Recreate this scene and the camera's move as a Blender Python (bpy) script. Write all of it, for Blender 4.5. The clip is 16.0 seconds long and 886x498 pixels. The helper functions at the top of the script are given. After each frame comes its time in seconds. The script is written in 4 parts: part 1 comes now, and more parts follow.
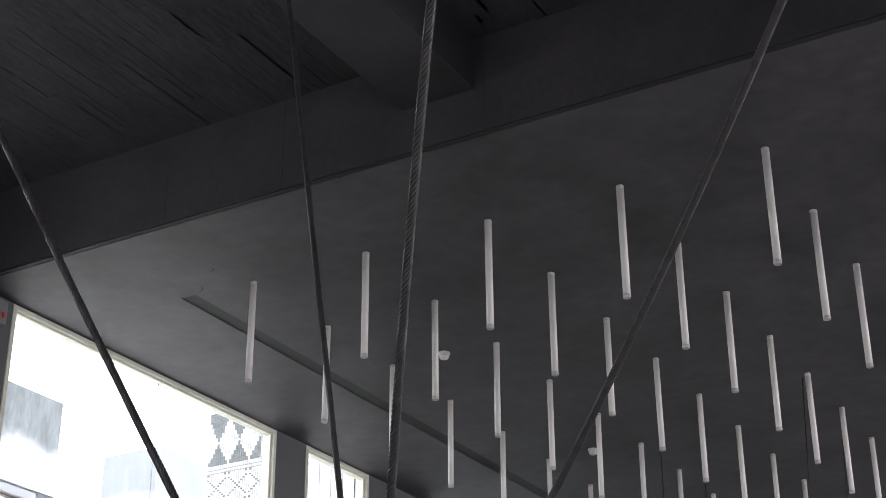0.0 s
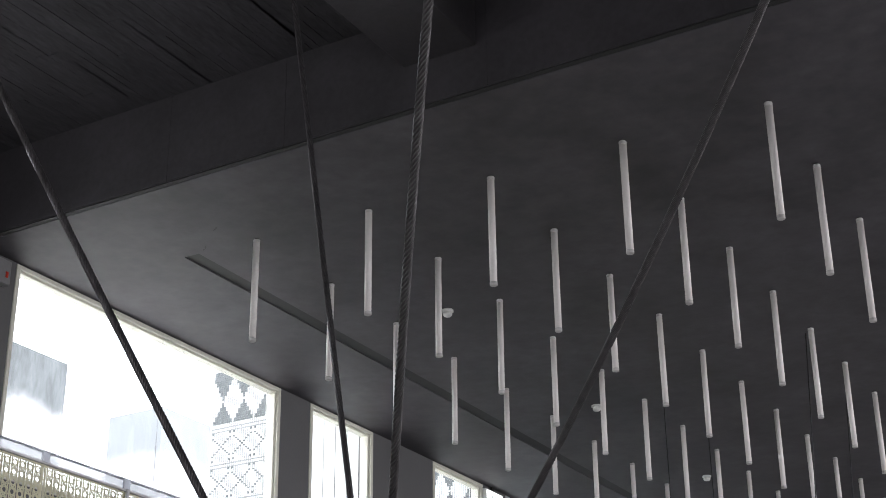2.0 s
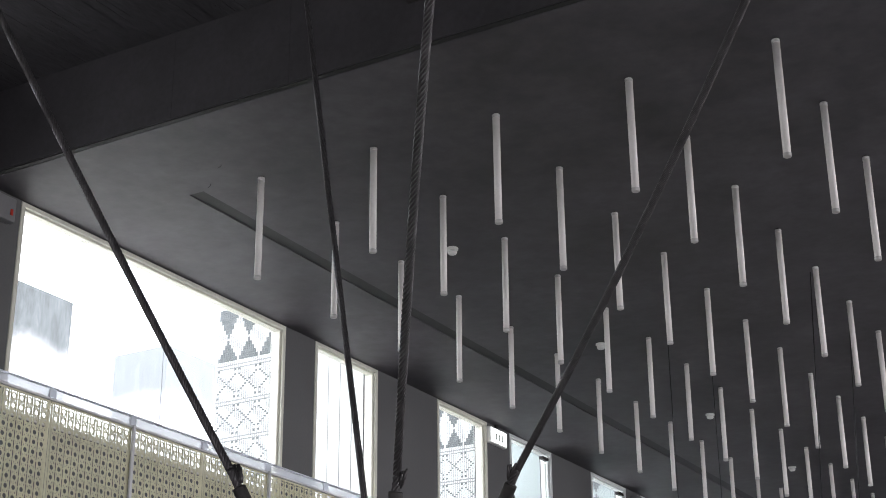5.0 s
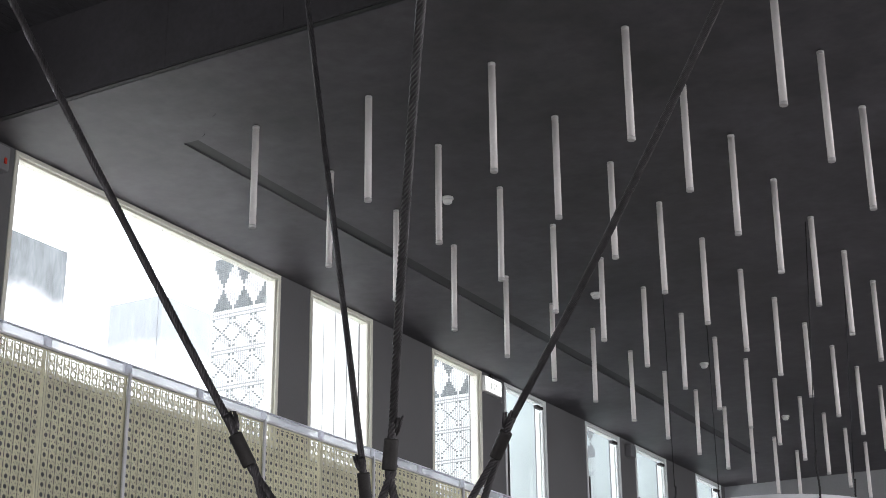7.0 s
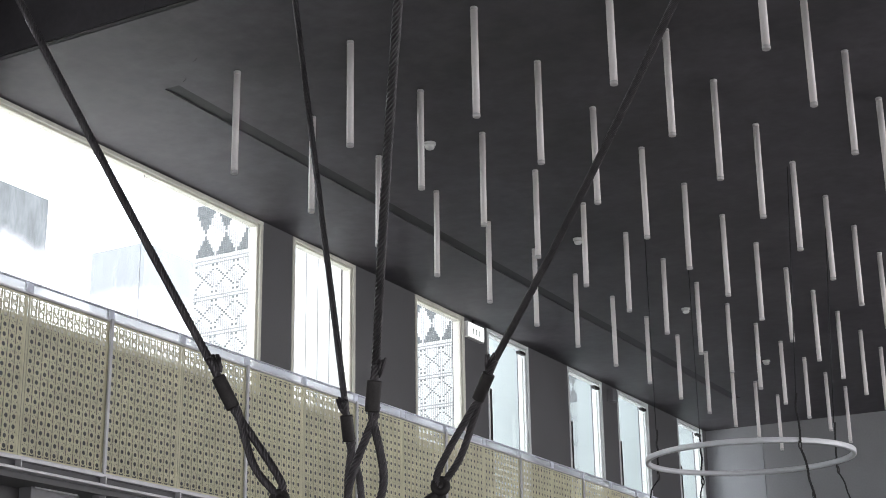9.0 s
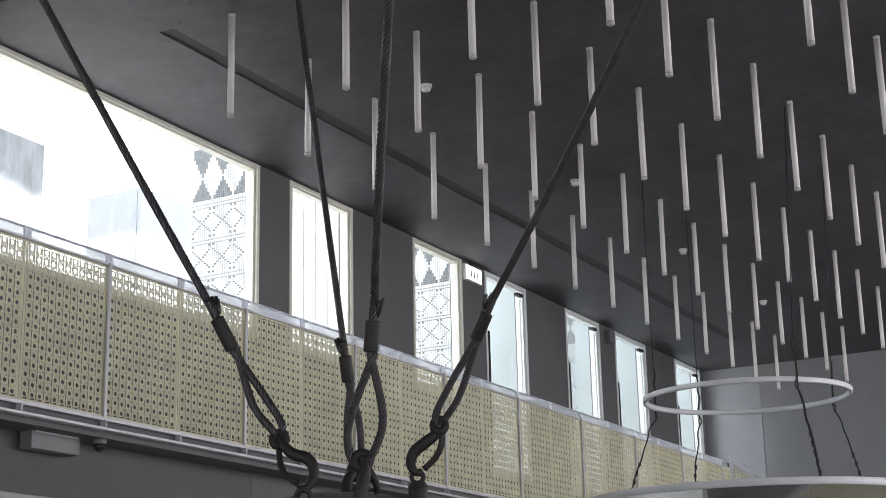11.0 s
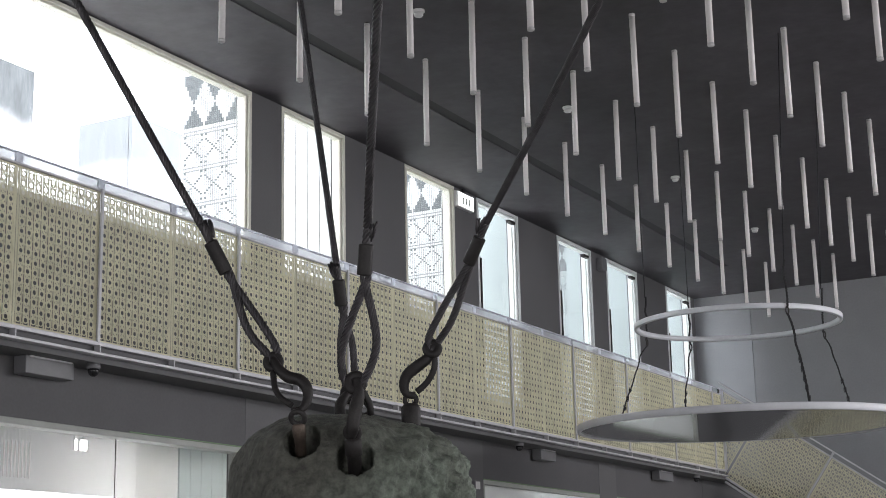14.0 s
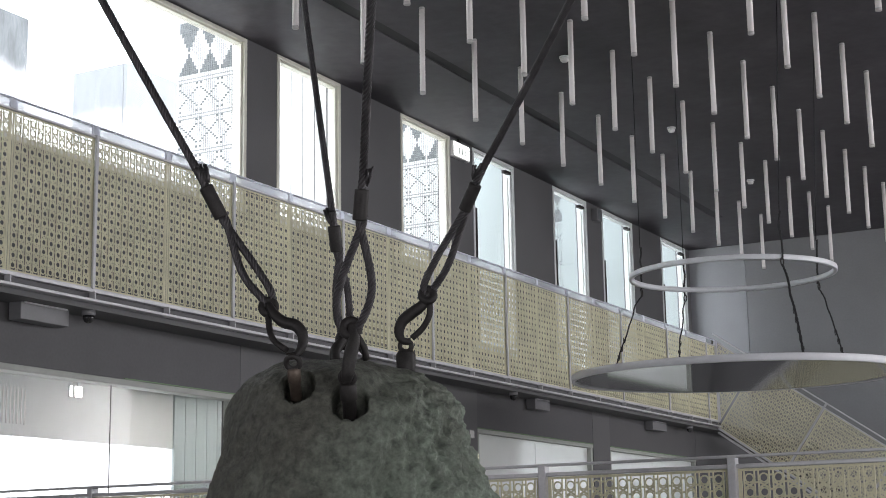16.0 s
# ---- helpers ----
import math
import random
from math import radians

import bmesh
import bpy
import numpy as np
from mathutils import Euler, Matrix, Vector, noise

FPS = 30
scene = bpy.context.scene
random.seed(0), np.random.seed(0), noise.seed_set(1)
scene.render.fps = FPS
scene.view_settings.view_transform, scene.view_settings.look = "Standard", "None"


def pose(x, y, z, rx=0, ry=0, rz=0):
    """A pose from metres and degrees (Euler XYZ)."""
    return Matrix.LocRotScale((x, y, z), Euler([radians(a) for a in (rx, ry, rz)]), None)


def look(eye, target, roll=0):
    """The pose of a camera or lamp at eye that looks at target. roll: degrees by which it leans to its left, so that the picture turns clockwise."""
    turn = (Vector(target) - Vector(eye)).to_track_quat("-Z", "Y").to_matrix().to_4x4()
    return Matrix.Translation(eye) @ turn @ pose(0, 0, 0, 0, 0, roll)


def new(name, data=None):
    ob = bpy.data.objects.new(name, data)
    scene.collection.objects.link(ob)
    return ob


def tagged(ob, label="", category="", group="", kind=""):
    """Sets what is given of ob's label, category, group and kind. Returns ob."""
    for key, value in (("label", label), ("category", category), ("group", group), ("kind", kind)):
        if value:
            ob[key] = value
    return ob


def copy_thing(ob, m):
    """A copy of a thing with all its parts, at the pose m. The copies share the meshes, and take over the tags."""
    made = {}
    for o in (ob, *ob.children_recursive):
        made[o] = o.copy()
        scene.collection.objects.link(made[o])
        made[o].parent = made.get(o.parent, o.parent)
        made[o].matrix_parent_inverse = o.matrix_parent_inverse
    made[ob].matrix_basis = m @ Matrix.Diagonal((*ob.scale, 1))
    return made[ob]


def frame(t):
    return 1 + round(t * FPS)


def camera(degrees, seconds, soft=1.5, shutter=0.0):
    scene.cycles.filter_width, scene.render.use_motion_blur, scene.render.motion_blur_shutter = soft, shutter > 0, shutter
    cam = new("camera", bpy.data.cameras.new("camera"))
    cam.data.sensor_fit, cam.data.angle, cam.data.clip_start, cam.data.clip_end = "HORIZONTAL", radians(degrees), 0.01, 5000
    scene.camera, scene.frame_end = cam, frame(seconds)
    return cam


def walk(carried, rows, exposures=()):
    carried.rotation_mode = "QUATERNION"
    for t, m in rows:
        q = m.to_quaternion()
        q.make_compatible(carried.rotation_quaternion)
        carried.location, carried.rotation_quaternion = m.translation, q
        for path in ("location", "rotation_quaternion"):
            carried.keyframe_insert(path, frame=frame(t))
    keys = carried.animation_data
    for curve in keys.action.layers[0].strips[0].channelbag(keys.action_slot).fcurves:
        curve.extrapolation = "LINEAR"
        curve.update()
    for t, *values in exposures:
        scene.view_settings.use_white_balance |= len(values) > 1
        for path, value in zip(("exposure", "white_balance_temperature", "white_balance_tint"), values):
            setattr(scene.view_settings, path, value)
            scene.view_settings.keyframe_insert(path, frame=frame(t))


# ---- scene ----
cam = camera(32.49, 16.0, soft=0.9)
# seconds, place in metres, turn in degrees
ROWS = [
    (0.0, 0.0350, -0.0295, 1.6297, 115.839, 0.311, 29.895),
    (0.5, 0.0329, -0.0268, 1.6261, 115.548, 0.373, 29.938),
    (1.0, 0.0309, -0.0241, 1.6226, 115.128, 0.426, 30.007),
    (1.5, 0.0289, -0.0216, 1.6192, 114.714, 0.481, 30.072),
    (2.0, 0.0270, -0.0194, 1.6157, 114.304, 0.586, 30.138),
    (2.5, 0.0251, -0.0178, 1.6123, 114.015, 0.620, 30.153),
    (3.0, 0.0230, -0.0168, 1.6093, 113.639, 0.647, 30.168),
    (3.5, 0.0205, -0.0157, 1.6071, 113.222, 0.679, 30.210),
    (4.0, 0.0176, -0.0141, 1.6058, 112.805, 0.621, 30.236),
    (6.5, 0.0020, -0.0027, 1.6026, 110.716, 0.428, 30.150),
    (7.0, 0.0000, -0.0000, 1.6000, 110.156, 0.489, 30.044),
    (7.5, -0.0012, 0.0022, 1.5958, 109.611, 0.533, 29.815),
    (8.0, -0.0015, 0.0042, 1.5911, 109.096, 0.681, 29.637),
    (8.5, -0.0017, 0.0051, 1.5868, 108.711, 0.743, 29.518),
    (9.0, -0.0017, 0.0049, 1.5830, 108.163, 0.817, 29.465),
    (11.5, -0.0007, -0.0003, 1.5665, 105.544, 1.294, 29.470),
    (12.0, -0.0007, -0.0023, 1.5630, 105.085, 1.285, 29.383),
    (12.5, -0.0008, -0.0046, 1.5595, 104.722, 1.282, 29.315),
    (13.0, -0.0013, -0.0069, 1.5565, 104.243, 1.274, 29.267),
    (13.5, -0.0018, -0.0082, 1.5537, 103.776, 1.239, 29.218),
    (14.0, -0.0022, -0.0077, 1.5508, 103.319, 1.245, 29.165),
    (14.5, -0.0028, -0.0058, 1.5482, 102.975, 1.206, 29.113),
    (15.0, -0.0044, -0.0030, 1.5451, 102.488, 1.138, 29.003),
    (15.5, -0.0074, 0.0004, 1.5403, 101.988, 1.098, 28.939),
    (16.0, -0.0118, 0.0037, 1.5340, 101.475, 0.981, 28.919),
]
walk(cam, [(t, pose(x, y, z, rx, ry, rz)) for t, x, y, z, rx, ry, rz in ROWS])

# ---- world, sun, exposure ----
world = bpy.data.worlds.new("overcast_sky")
scene.world = world
world.use_nodes = True
wn = world.node_tree
wn.nodes.clear()
sky = wn.nodes.new("ShaderNodeTexSky")
sky.sky_type, sky.sun_disc = "NISHITA", False
sky.sun_elevation, sky.sun_rotation = radians(52), radians(-5)
sky.dust_density, sky.air_density = 4.0, 1.2
cloud = wn.nodes.new("ShaderNodeMix")
cloud.data_type = "RGBA"
cloud.inputs[0].default_value = 0.75
cloud.inputs[7].default_value = (13.0, 13.6, 14.4, 1)
bg = wn.nodes.new("ShaderNodeBackground")
bg.inputs[1].default_value = 0.15
wo = wn.nodes.new("ShaderNodeOutputWorld")
wn.links.new(sky.outputs[0], cloud.inputs[6])
wn.links.new(cloud.outputs[2], bg.inputs[0])
wn.links.new(bg.outputs[0], wo.inputs[0])

sun = new("sun", bpy.data.lights.new("sun", "SUN"))
sun.data.energy, sun.data.angle, sun.data.color = 1.2, radians(12), (1.0, 0.97, 0.92)
sun.matrix_world = look((0, 0, 0), (0.055, -0.66, -0.85))

scene.view_settings.exposure = 1.41


def fill_light(x, y, z, w, h, target, watts, color=(0.98, 0.96, 1.0)):
    """An added fill lamp, standing in for daylight from an unseen side."""
    ob = new("fill_lamp", bpy.data.lights.new("fill_lamp", "AREA"))
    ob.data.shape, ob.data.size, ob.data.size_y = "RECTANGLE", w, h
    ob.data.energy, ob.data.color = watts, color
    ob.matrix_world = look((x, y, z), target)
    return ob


# Fill lamps added along the unseen east and south walls.
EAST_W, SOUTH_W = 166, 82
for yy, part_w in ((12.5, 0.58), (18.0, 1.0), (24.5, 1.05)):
    fill_light(6.85, yy, 5.0, 5.0, 4.2, (0, yy, 5.0), EAST_W * part_w)
fill_light(-6.5, -5.85, 2.6, 6.0, 4.0, (-6.5, 0, 2.6), SOUTH_W)


# Low fill lamp added on the east, aimed at the rock.
fill_light(6.85, 1.0, 2.4, 7.0, 3.6, (-3.0, 3.5, 2.0), 214)


# ---- materials ----
def material(name, color, rough=0.6, metal=0.0, var=0.25, scale=6.0, fine=60.0, bump=0.15, dist=0.004, spec=0.5, vary=0.0, stretch=(1, 1, 1)):
    """A painted or solid surface with stains at one scale and grain at another."""
    m = bpy.data.materials.new(name)
    m.use_nodes = True
    t = m.node_tree
    b = t.nodes["Principled BSDF"]
    co = t.nodes.new("ShaderNodeTexCoord")
    mp = t.nodes.new("ShaderNodeMapping")
    mp.inputs["Scale"].default_value = stretch
    t.links.new(co.outputs["Object"], mp.inputs[0])
    n1, n2 = t.nodes.new("ShaderNodeTexNoise"), t.nodes.new("ShaderNodeTexNoise")
    n1.inputs["Scale"].default_value, n1.inputs["Detail"].default_value = scale, 6
    n1.inputs["Roughness"].default_value = 0.6
    n2.inputs["Scale"].default_value, n2.inputs["Detail"].default_value = fine, 4
    t.links.new(mp.outputs[0], n1.inputs["Vector"])
    t.links.new(mp.outputs[0], n2.inputs["Vector"])
    mr = t.nodes.new("ShaderNodeMapRange")
    mr.inputs[1].default_value, mr.inputs[2].default_value = 0.3, 0.7
    mr.inputs[3].default_value, mr.inputs[4].default_value = 1 - var, 1 + var
    t.links.new(n1.outputs[0], mr.inputs[0])
    mg = t.nodes.new("ShaderNodeMapRange")
    mg.inputs[1].default_value, mg.inputs[2].default_value = 0.3, 0.7
    mg.inputs[3].default_value, mg.inputs[4].default_value = 1 - var * 0.4, 1 + var * 0.4
    t.links.new(n2.outputs[0], mg.inputs[0])
    mul = t.nodes.new("ShaderNodeMath")
    mul.operation = "MULTIPLY"
    t.links.new(mr.outputs[0], mul.inputs[0])
    t.links.new(mg.outputs[0], mul.inputs[1])
    last = mul
    if vary:
        oi = t.nodes.new("ShaderNodeObjectInfo")
        mv = t.nodes.new("ShaderNodeMapRange")
        mv.inputs[3].default_value, mv.inputs[4].default_value = 1 - vary, 1 + vary
        t.links.new(oi.outputs["Random"], mv.inputs[0])
        last = t.nodes.new("ShaderNodeMath")
        last.operation = "MULTIPLY"
        t.links.new(mul.outputs[0], last.inputs[0])
        t.links.new(mv.outputs[0], last.inputs[1])
    vm = t.nodes.new("ShaderNodeVectorMath")
    vm.operation = "SCALE"
    vm.inputs[0].default_value = color
    t.links.new(last.outputs[0], vm.inputs["Scale"])
    t.links.new(vm.outputs[0], b.inputs["Base Color"])
    rr = t.nodes.new("ShaderNodeMapRange")
    rr.inputs[3].default_value, rr.inputs[4].default_value = max(rough - 0.08, 0.02), min(rough + 0.1, 1)
    t.links.new(n1.outputs[0], rr.inputs[0])
    t.links.new(rr.outputs[0], b.inputs["Roughness"])
    b.inputs["Metallic"].default_value = metal
    b.inputs["Specular IOR Level"].default_value = spec
    if bump:
        bp = t.nodes.new("ShaderNodeBump")
        bp.inputs["Strength"].default_value, bp.inputs["Distance"].default_value = bump, dist
        t.links.new(n2.outputs[0], bp.inputs["Height"])
        t.links.new(bp.outputs[0], b.inputs["Normal"])
    return m


def glass_material(name, tint, rough=0.0):
    m = bpy.data.materials.new(name)
    m.use_nodes = True
    t = m.node_tree
    t.nodes.clear()
    out = t.nodes.new("ShaderNodeOutputMaterial")
    tr, gl, mx = t.nodes.new("ShaderNodeBsdfTransparent"), t.nodes.new("ShaderNodeBsdfGlossy"), t.nodes.new("ShaderNodeMixShader")
    tr.inputs[0].default_value = (*tint, 1)
    gl.inputs["Roughness"].default_value = rough
    lw, pw, ad = t.nodes.new("ShaderNodeLayerWeight"), t.nodes.new("ShaderNodeMath"), t.nodes.new("ShaderNodeMath")
    lw.inputs[0].default_value = 0.5
    pw.operation, ad.operation = "POWER", "MULTIPLY_ADD"
    pw.inputs[1].default_value, ad.inputs[1].default_value, ad.inputs[2].default_value = 4.0, 0.5, 0.012
    t.links.new(lw.outputs["Facing"], pw.inputs[0])
    t.links.new(pw.outputs[0], ad.inputs[0])
    t.links.new(ad.outputs[0], mx.inputs[0])
    t.links.new(tr.outputs[0], mx.inputs[1])
    t.links.new(gl.outputs[0], mx.inputs[2])
    t.links.new(mx.outputs[0], out.inputs[0])
    return m


M_FROST = material("frosted_pane", (0.78, 0.80, 0.79), 0.5, var=0.05, scale=2, bump=0.0)
M_FROST.node_tree.nodes["Principled BSDF"].inputs["Transmission Weight"].default_value = 0.75
M_FROST.node_tree.nodes["Principled BSDF"].inputs["Roughness"].default_value = 0.7
M_CEIL = material("ceiling_charcoal_paint", (0.0585, 0.0545, 0.0625), 0.58, var=0.42, scale=1.0, fine=7, bump=0.2, dist=0.012)
M_SLAB = material("board_marked_concrete", (0.0415, 0.0395, 0.0455), 0.85, var=0.34, scale=1.4, fine=8, bump=0.55, dist=0.025, stretch=(2.2, 0.9, 1))
M_BEAM = material("dark_painted_concrete", (0.0385, 0.036, 0.041), 0.7, var=0.28, scale=1.6, fine=20, bump=0.25, dist=0.008)
# Paler, bluer grey: window light on the corner panel put into its colour.
M_WALLR = material("window_lit_wall_grey", (0.325, 0.335, 0.355), 0.5, var=0.10, scale=0.6, fine=30, bump=0.08, dist=0.004)
M_WALL = material("grey_wall_paint", (0.132, 0.132, 0.135), 0.6, var=0.10, scale=0.7, fine=40, bump=0.08, dist=0.004)
M_WALLN = material("pale_grey_wall_paint", (0.248, 0.251, 0.262), 0.55, var=0.10, scale=0.6, fine=30, bump=0.08, dist=0.004)
M_HEAD = material("mid_grey_bulkhead_paint", (0.107, 0.106, 0.110), 0.6, var=0.12, scale=1.2, fine=40, bump=0.06)
M_GROOVE = material("recess_shade", (0.024, 0.023, 0.025), 0.7, var=0.3, scale=4)
M_FLOOR = material("polished_grey_floor", (0.32, 0.31, 0.30), 0.35, var=0.15, scale=0.8, fine=30, bump=0.05)
M_TUBE = material("opal_white_diffuser", (0.90, 0.865, 0.85), 0.4, var=0.05, scale=3, fine=30, bump=0.0, vary=0.03)
M_CAP = material("grey_end_cap", (0.58, 0.565, 0.56), 0.45, var=0.08)
M_FRAME = material("cream_window_frame_paint", (0.80, 0.79, 0.70), 0.45, var=0.06, scale=8, bump=0.03)
M_COOLFRAME = material("cool_white_frame_paint", (0.77, 0.80, 0.80), 0.45, var=0.06, scale=8, bump=0.03)
M_LOWFRAME = material("pale_grey_green_frame", (0.40, 0.42, 0.39), 0.45, var=0.08, scale=6, bump=0.03)
M_HANDRAIL = material("pale_translucent_strip", (0.76, 0.76, 0.80), 0.3, metal=0.0, var=0.06, scale=6, bump=0.03)
ht = M_HANDRAIL.node_tree
h_out = next(n for n in ht.nodes if n.type == "OUTPUT_MATERIAL")
h_tl, h_mix = ht.nodes.new("ShaderNodeBsdfTranslucent"), ht.nodes.new("ShaderNodeMixShader")
h_tl.inputs[0].default_value = (0.93, 0.94, 0.98, 1)
h_mix.inputs[0].default_value = 0.85
ht.links.new(ht.nodes["Principled BSDF"].outputs[0], h_mix.inputs[1])
ht.links.new(h_tl.outputs[0], h_mix.inputs[2])
ht.links.new(h_mix.outputs[0], h_out.inputs[0])
M_INFILL = M_HANDRAIL.copy()
M_INFILL.name = "pale_milky_infill"
it = M_INFILL.node_tree
i_out = next(n for n in it.nodes if n.type == "OUTPUT_MATERIAL")
i_tr, i_mix = it.nodes.new("ShaderNodeBsdfTransparent"), it.nodes.new("ShaderNodeMixShader")
i_mix.inputs[0].default_value = 0.5
it.links.new(i_out.inputs[0].links[0].from_socket, i_mix.inputs[2])
it.links.new(i_tr.outputs[0], i_mix.inputs[1])
it.links.new(i_mix.outputs[0], i_out.inputs[0])
M_GLASS = glass_material("clear_glass", (0.98, 0.98, 0.98))
M_PANEL = material("cream_cast_panel", (0.735, 0.706, 0.515), 0.6, var=0.14, scale=3, fine=120, bump=0.2, dist=0.002, vary=0.05)
M_STEEL = material("galvanised_steel", (0.62, 0.62, 0.64), 0.42, metal=0.2, var=0.12, scale=5, fine=90, bump=0.06, dist=0.001)
M_ROPE = material("dark_greased_wire_rope", (0.094, 0.089, 0.093), 0.42, metal=0.7, var=0.3, scale=20, fine=300, bump=0.3, dist=0.001)
M_IRON = material("dark_forged_iron", (0.036, 0.033, 0.032), 0.55, metal=0.3, var=0.35, scale=18, fine=150, bump=0.35, dist=0.002)
M_PIN = material("worn_bronze_pin", (0.165, 0.13, 0.105), 0.5, metal=0.5, var=0.3, scale=25, fine=160, bump=0.2, dist=0.001)
M_RING = material("white_ring_paint", (0.74, 0.75, 0.78), 0.4, var=0.05, scale=4, bump=0.03)
M_MIRROR = material("dark_mirror_plate", (0.31, 0.325, 0.34), 0.05, metal=0.72, var=0.16, scale=1.5, fine=8, bump=0.02, dist=0.01)
M_MIRROR.node_tree.nodes["Principled BSDF"].inputs["Roughness"].links[0].from_node.inputs[3].default_value = 0.03
M_MIRROR.node_tree.nodes["Principled BSDF"].inputs["Roughness"].links[0].from_node.inputs[4].default_value = 0.085
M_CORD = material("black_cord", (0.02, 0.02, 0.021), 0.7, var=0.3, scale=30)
M_WHITE = material("white_plastic", (0.68, 0.68, 0.67), 0.4, var=0.05, scale=8, bump=0.02)
M_BOXGREY = material("light_grey_metal_box", (0.21, 0.21, 0.22), 0.45, var=0.08, scale=6, bump=0.04)
M_LENS = material("dark_dome_lens", (0.02, 0.02, 0.022), 0.1, var=0.1, spec=0.8)
M_CONC = material("pale_render", (0.74, 0.75, 0.75), 0.8, var=0.08, scale=2, fine=40, bump=0.1)
M_FIN = material("white_glazed_tile", (0.80, 0.82, 0.82), 0.35, var=0.05, scale=6, fine=60, bump=0.05)
M_TILE = material("charcoal_mosaic_tile", (0.17, 0.185, 0.19), 0.4, var=0.25, scale=12)
M_PALE = material("pale_blue_green_panel", (0.40, 0.455, 0.455), 0.4, var=0.10, scale=0.8, fine=30, bump=0.03)
M_GROUT = material("pale_grey_grout", (0.34, 0.36, 0.36), 0.7, var=0.12, scale=9)
M_GRILLE = material("mid_grey_grille", (0.165, 0.177, 0.188), 0.6, var=0.2, scale=9)


def glare_fade_wall(name, top, base, edge, soft, var=0.3):
    """A rendered wall, grey at the top, with glare's fade to white painted in below an uneven edge."""
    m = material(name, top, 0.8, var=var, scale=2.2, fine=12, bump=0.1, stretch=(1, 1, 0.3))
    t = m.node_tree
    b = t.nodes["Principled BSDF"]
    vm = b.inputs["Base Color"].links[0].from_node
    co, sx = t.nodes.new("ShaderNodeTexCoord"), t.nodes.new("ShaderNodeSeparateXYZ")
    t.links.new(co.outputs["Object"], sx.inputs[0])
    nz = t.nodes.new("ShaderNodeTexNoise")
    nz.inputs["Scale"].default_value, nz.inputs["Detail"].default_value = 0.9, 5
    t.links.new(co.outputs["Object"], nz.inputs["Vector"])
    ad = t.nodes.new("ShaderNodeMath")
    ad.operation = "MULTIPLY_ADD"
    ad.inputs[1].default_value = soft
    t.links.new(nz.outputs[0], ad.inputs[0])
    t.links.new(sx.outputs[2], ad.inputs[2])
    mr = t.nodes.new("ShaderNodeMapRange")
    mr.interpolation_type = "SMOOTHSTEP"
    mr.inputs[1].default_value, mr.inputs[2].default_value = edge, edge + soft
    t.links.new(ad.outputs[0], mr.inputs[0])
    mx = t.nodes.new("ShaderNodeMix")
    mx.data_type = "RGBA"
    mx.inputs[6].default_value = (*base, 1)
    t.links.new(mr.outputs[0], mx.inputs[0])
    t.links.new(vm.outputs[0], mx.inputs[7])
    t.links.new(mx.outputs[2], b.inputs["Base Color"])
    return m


# Far walls whose lower part turns white: outdoor glare put into the colour.
M_FARGREY = glare_fade_wall("far_grey_wall", (0.15, 0.16, 0.168), (0.66, 0.67, 0.68), 17.6, 0.9)
M_FARPALE = glare_fade_wall("far_pale_wall", (0.29, 0.305, 0.32), (0.66, 0.67, 0.68), 17.9, 0.9, 0.10)
M_GROUND = material("pale_paving", (0.52, 0.51, 0.49), 0.85, var=0.15, scale=0.3)
M_ROOM = material("white_room_paint", (0.62, 0.63, 0.62), 0.6, var=0.06, scale=1.0)
M_GREEN = material("green_edge_strip", (0.17, 0.29, 0.14), 0.4, var=0.1)


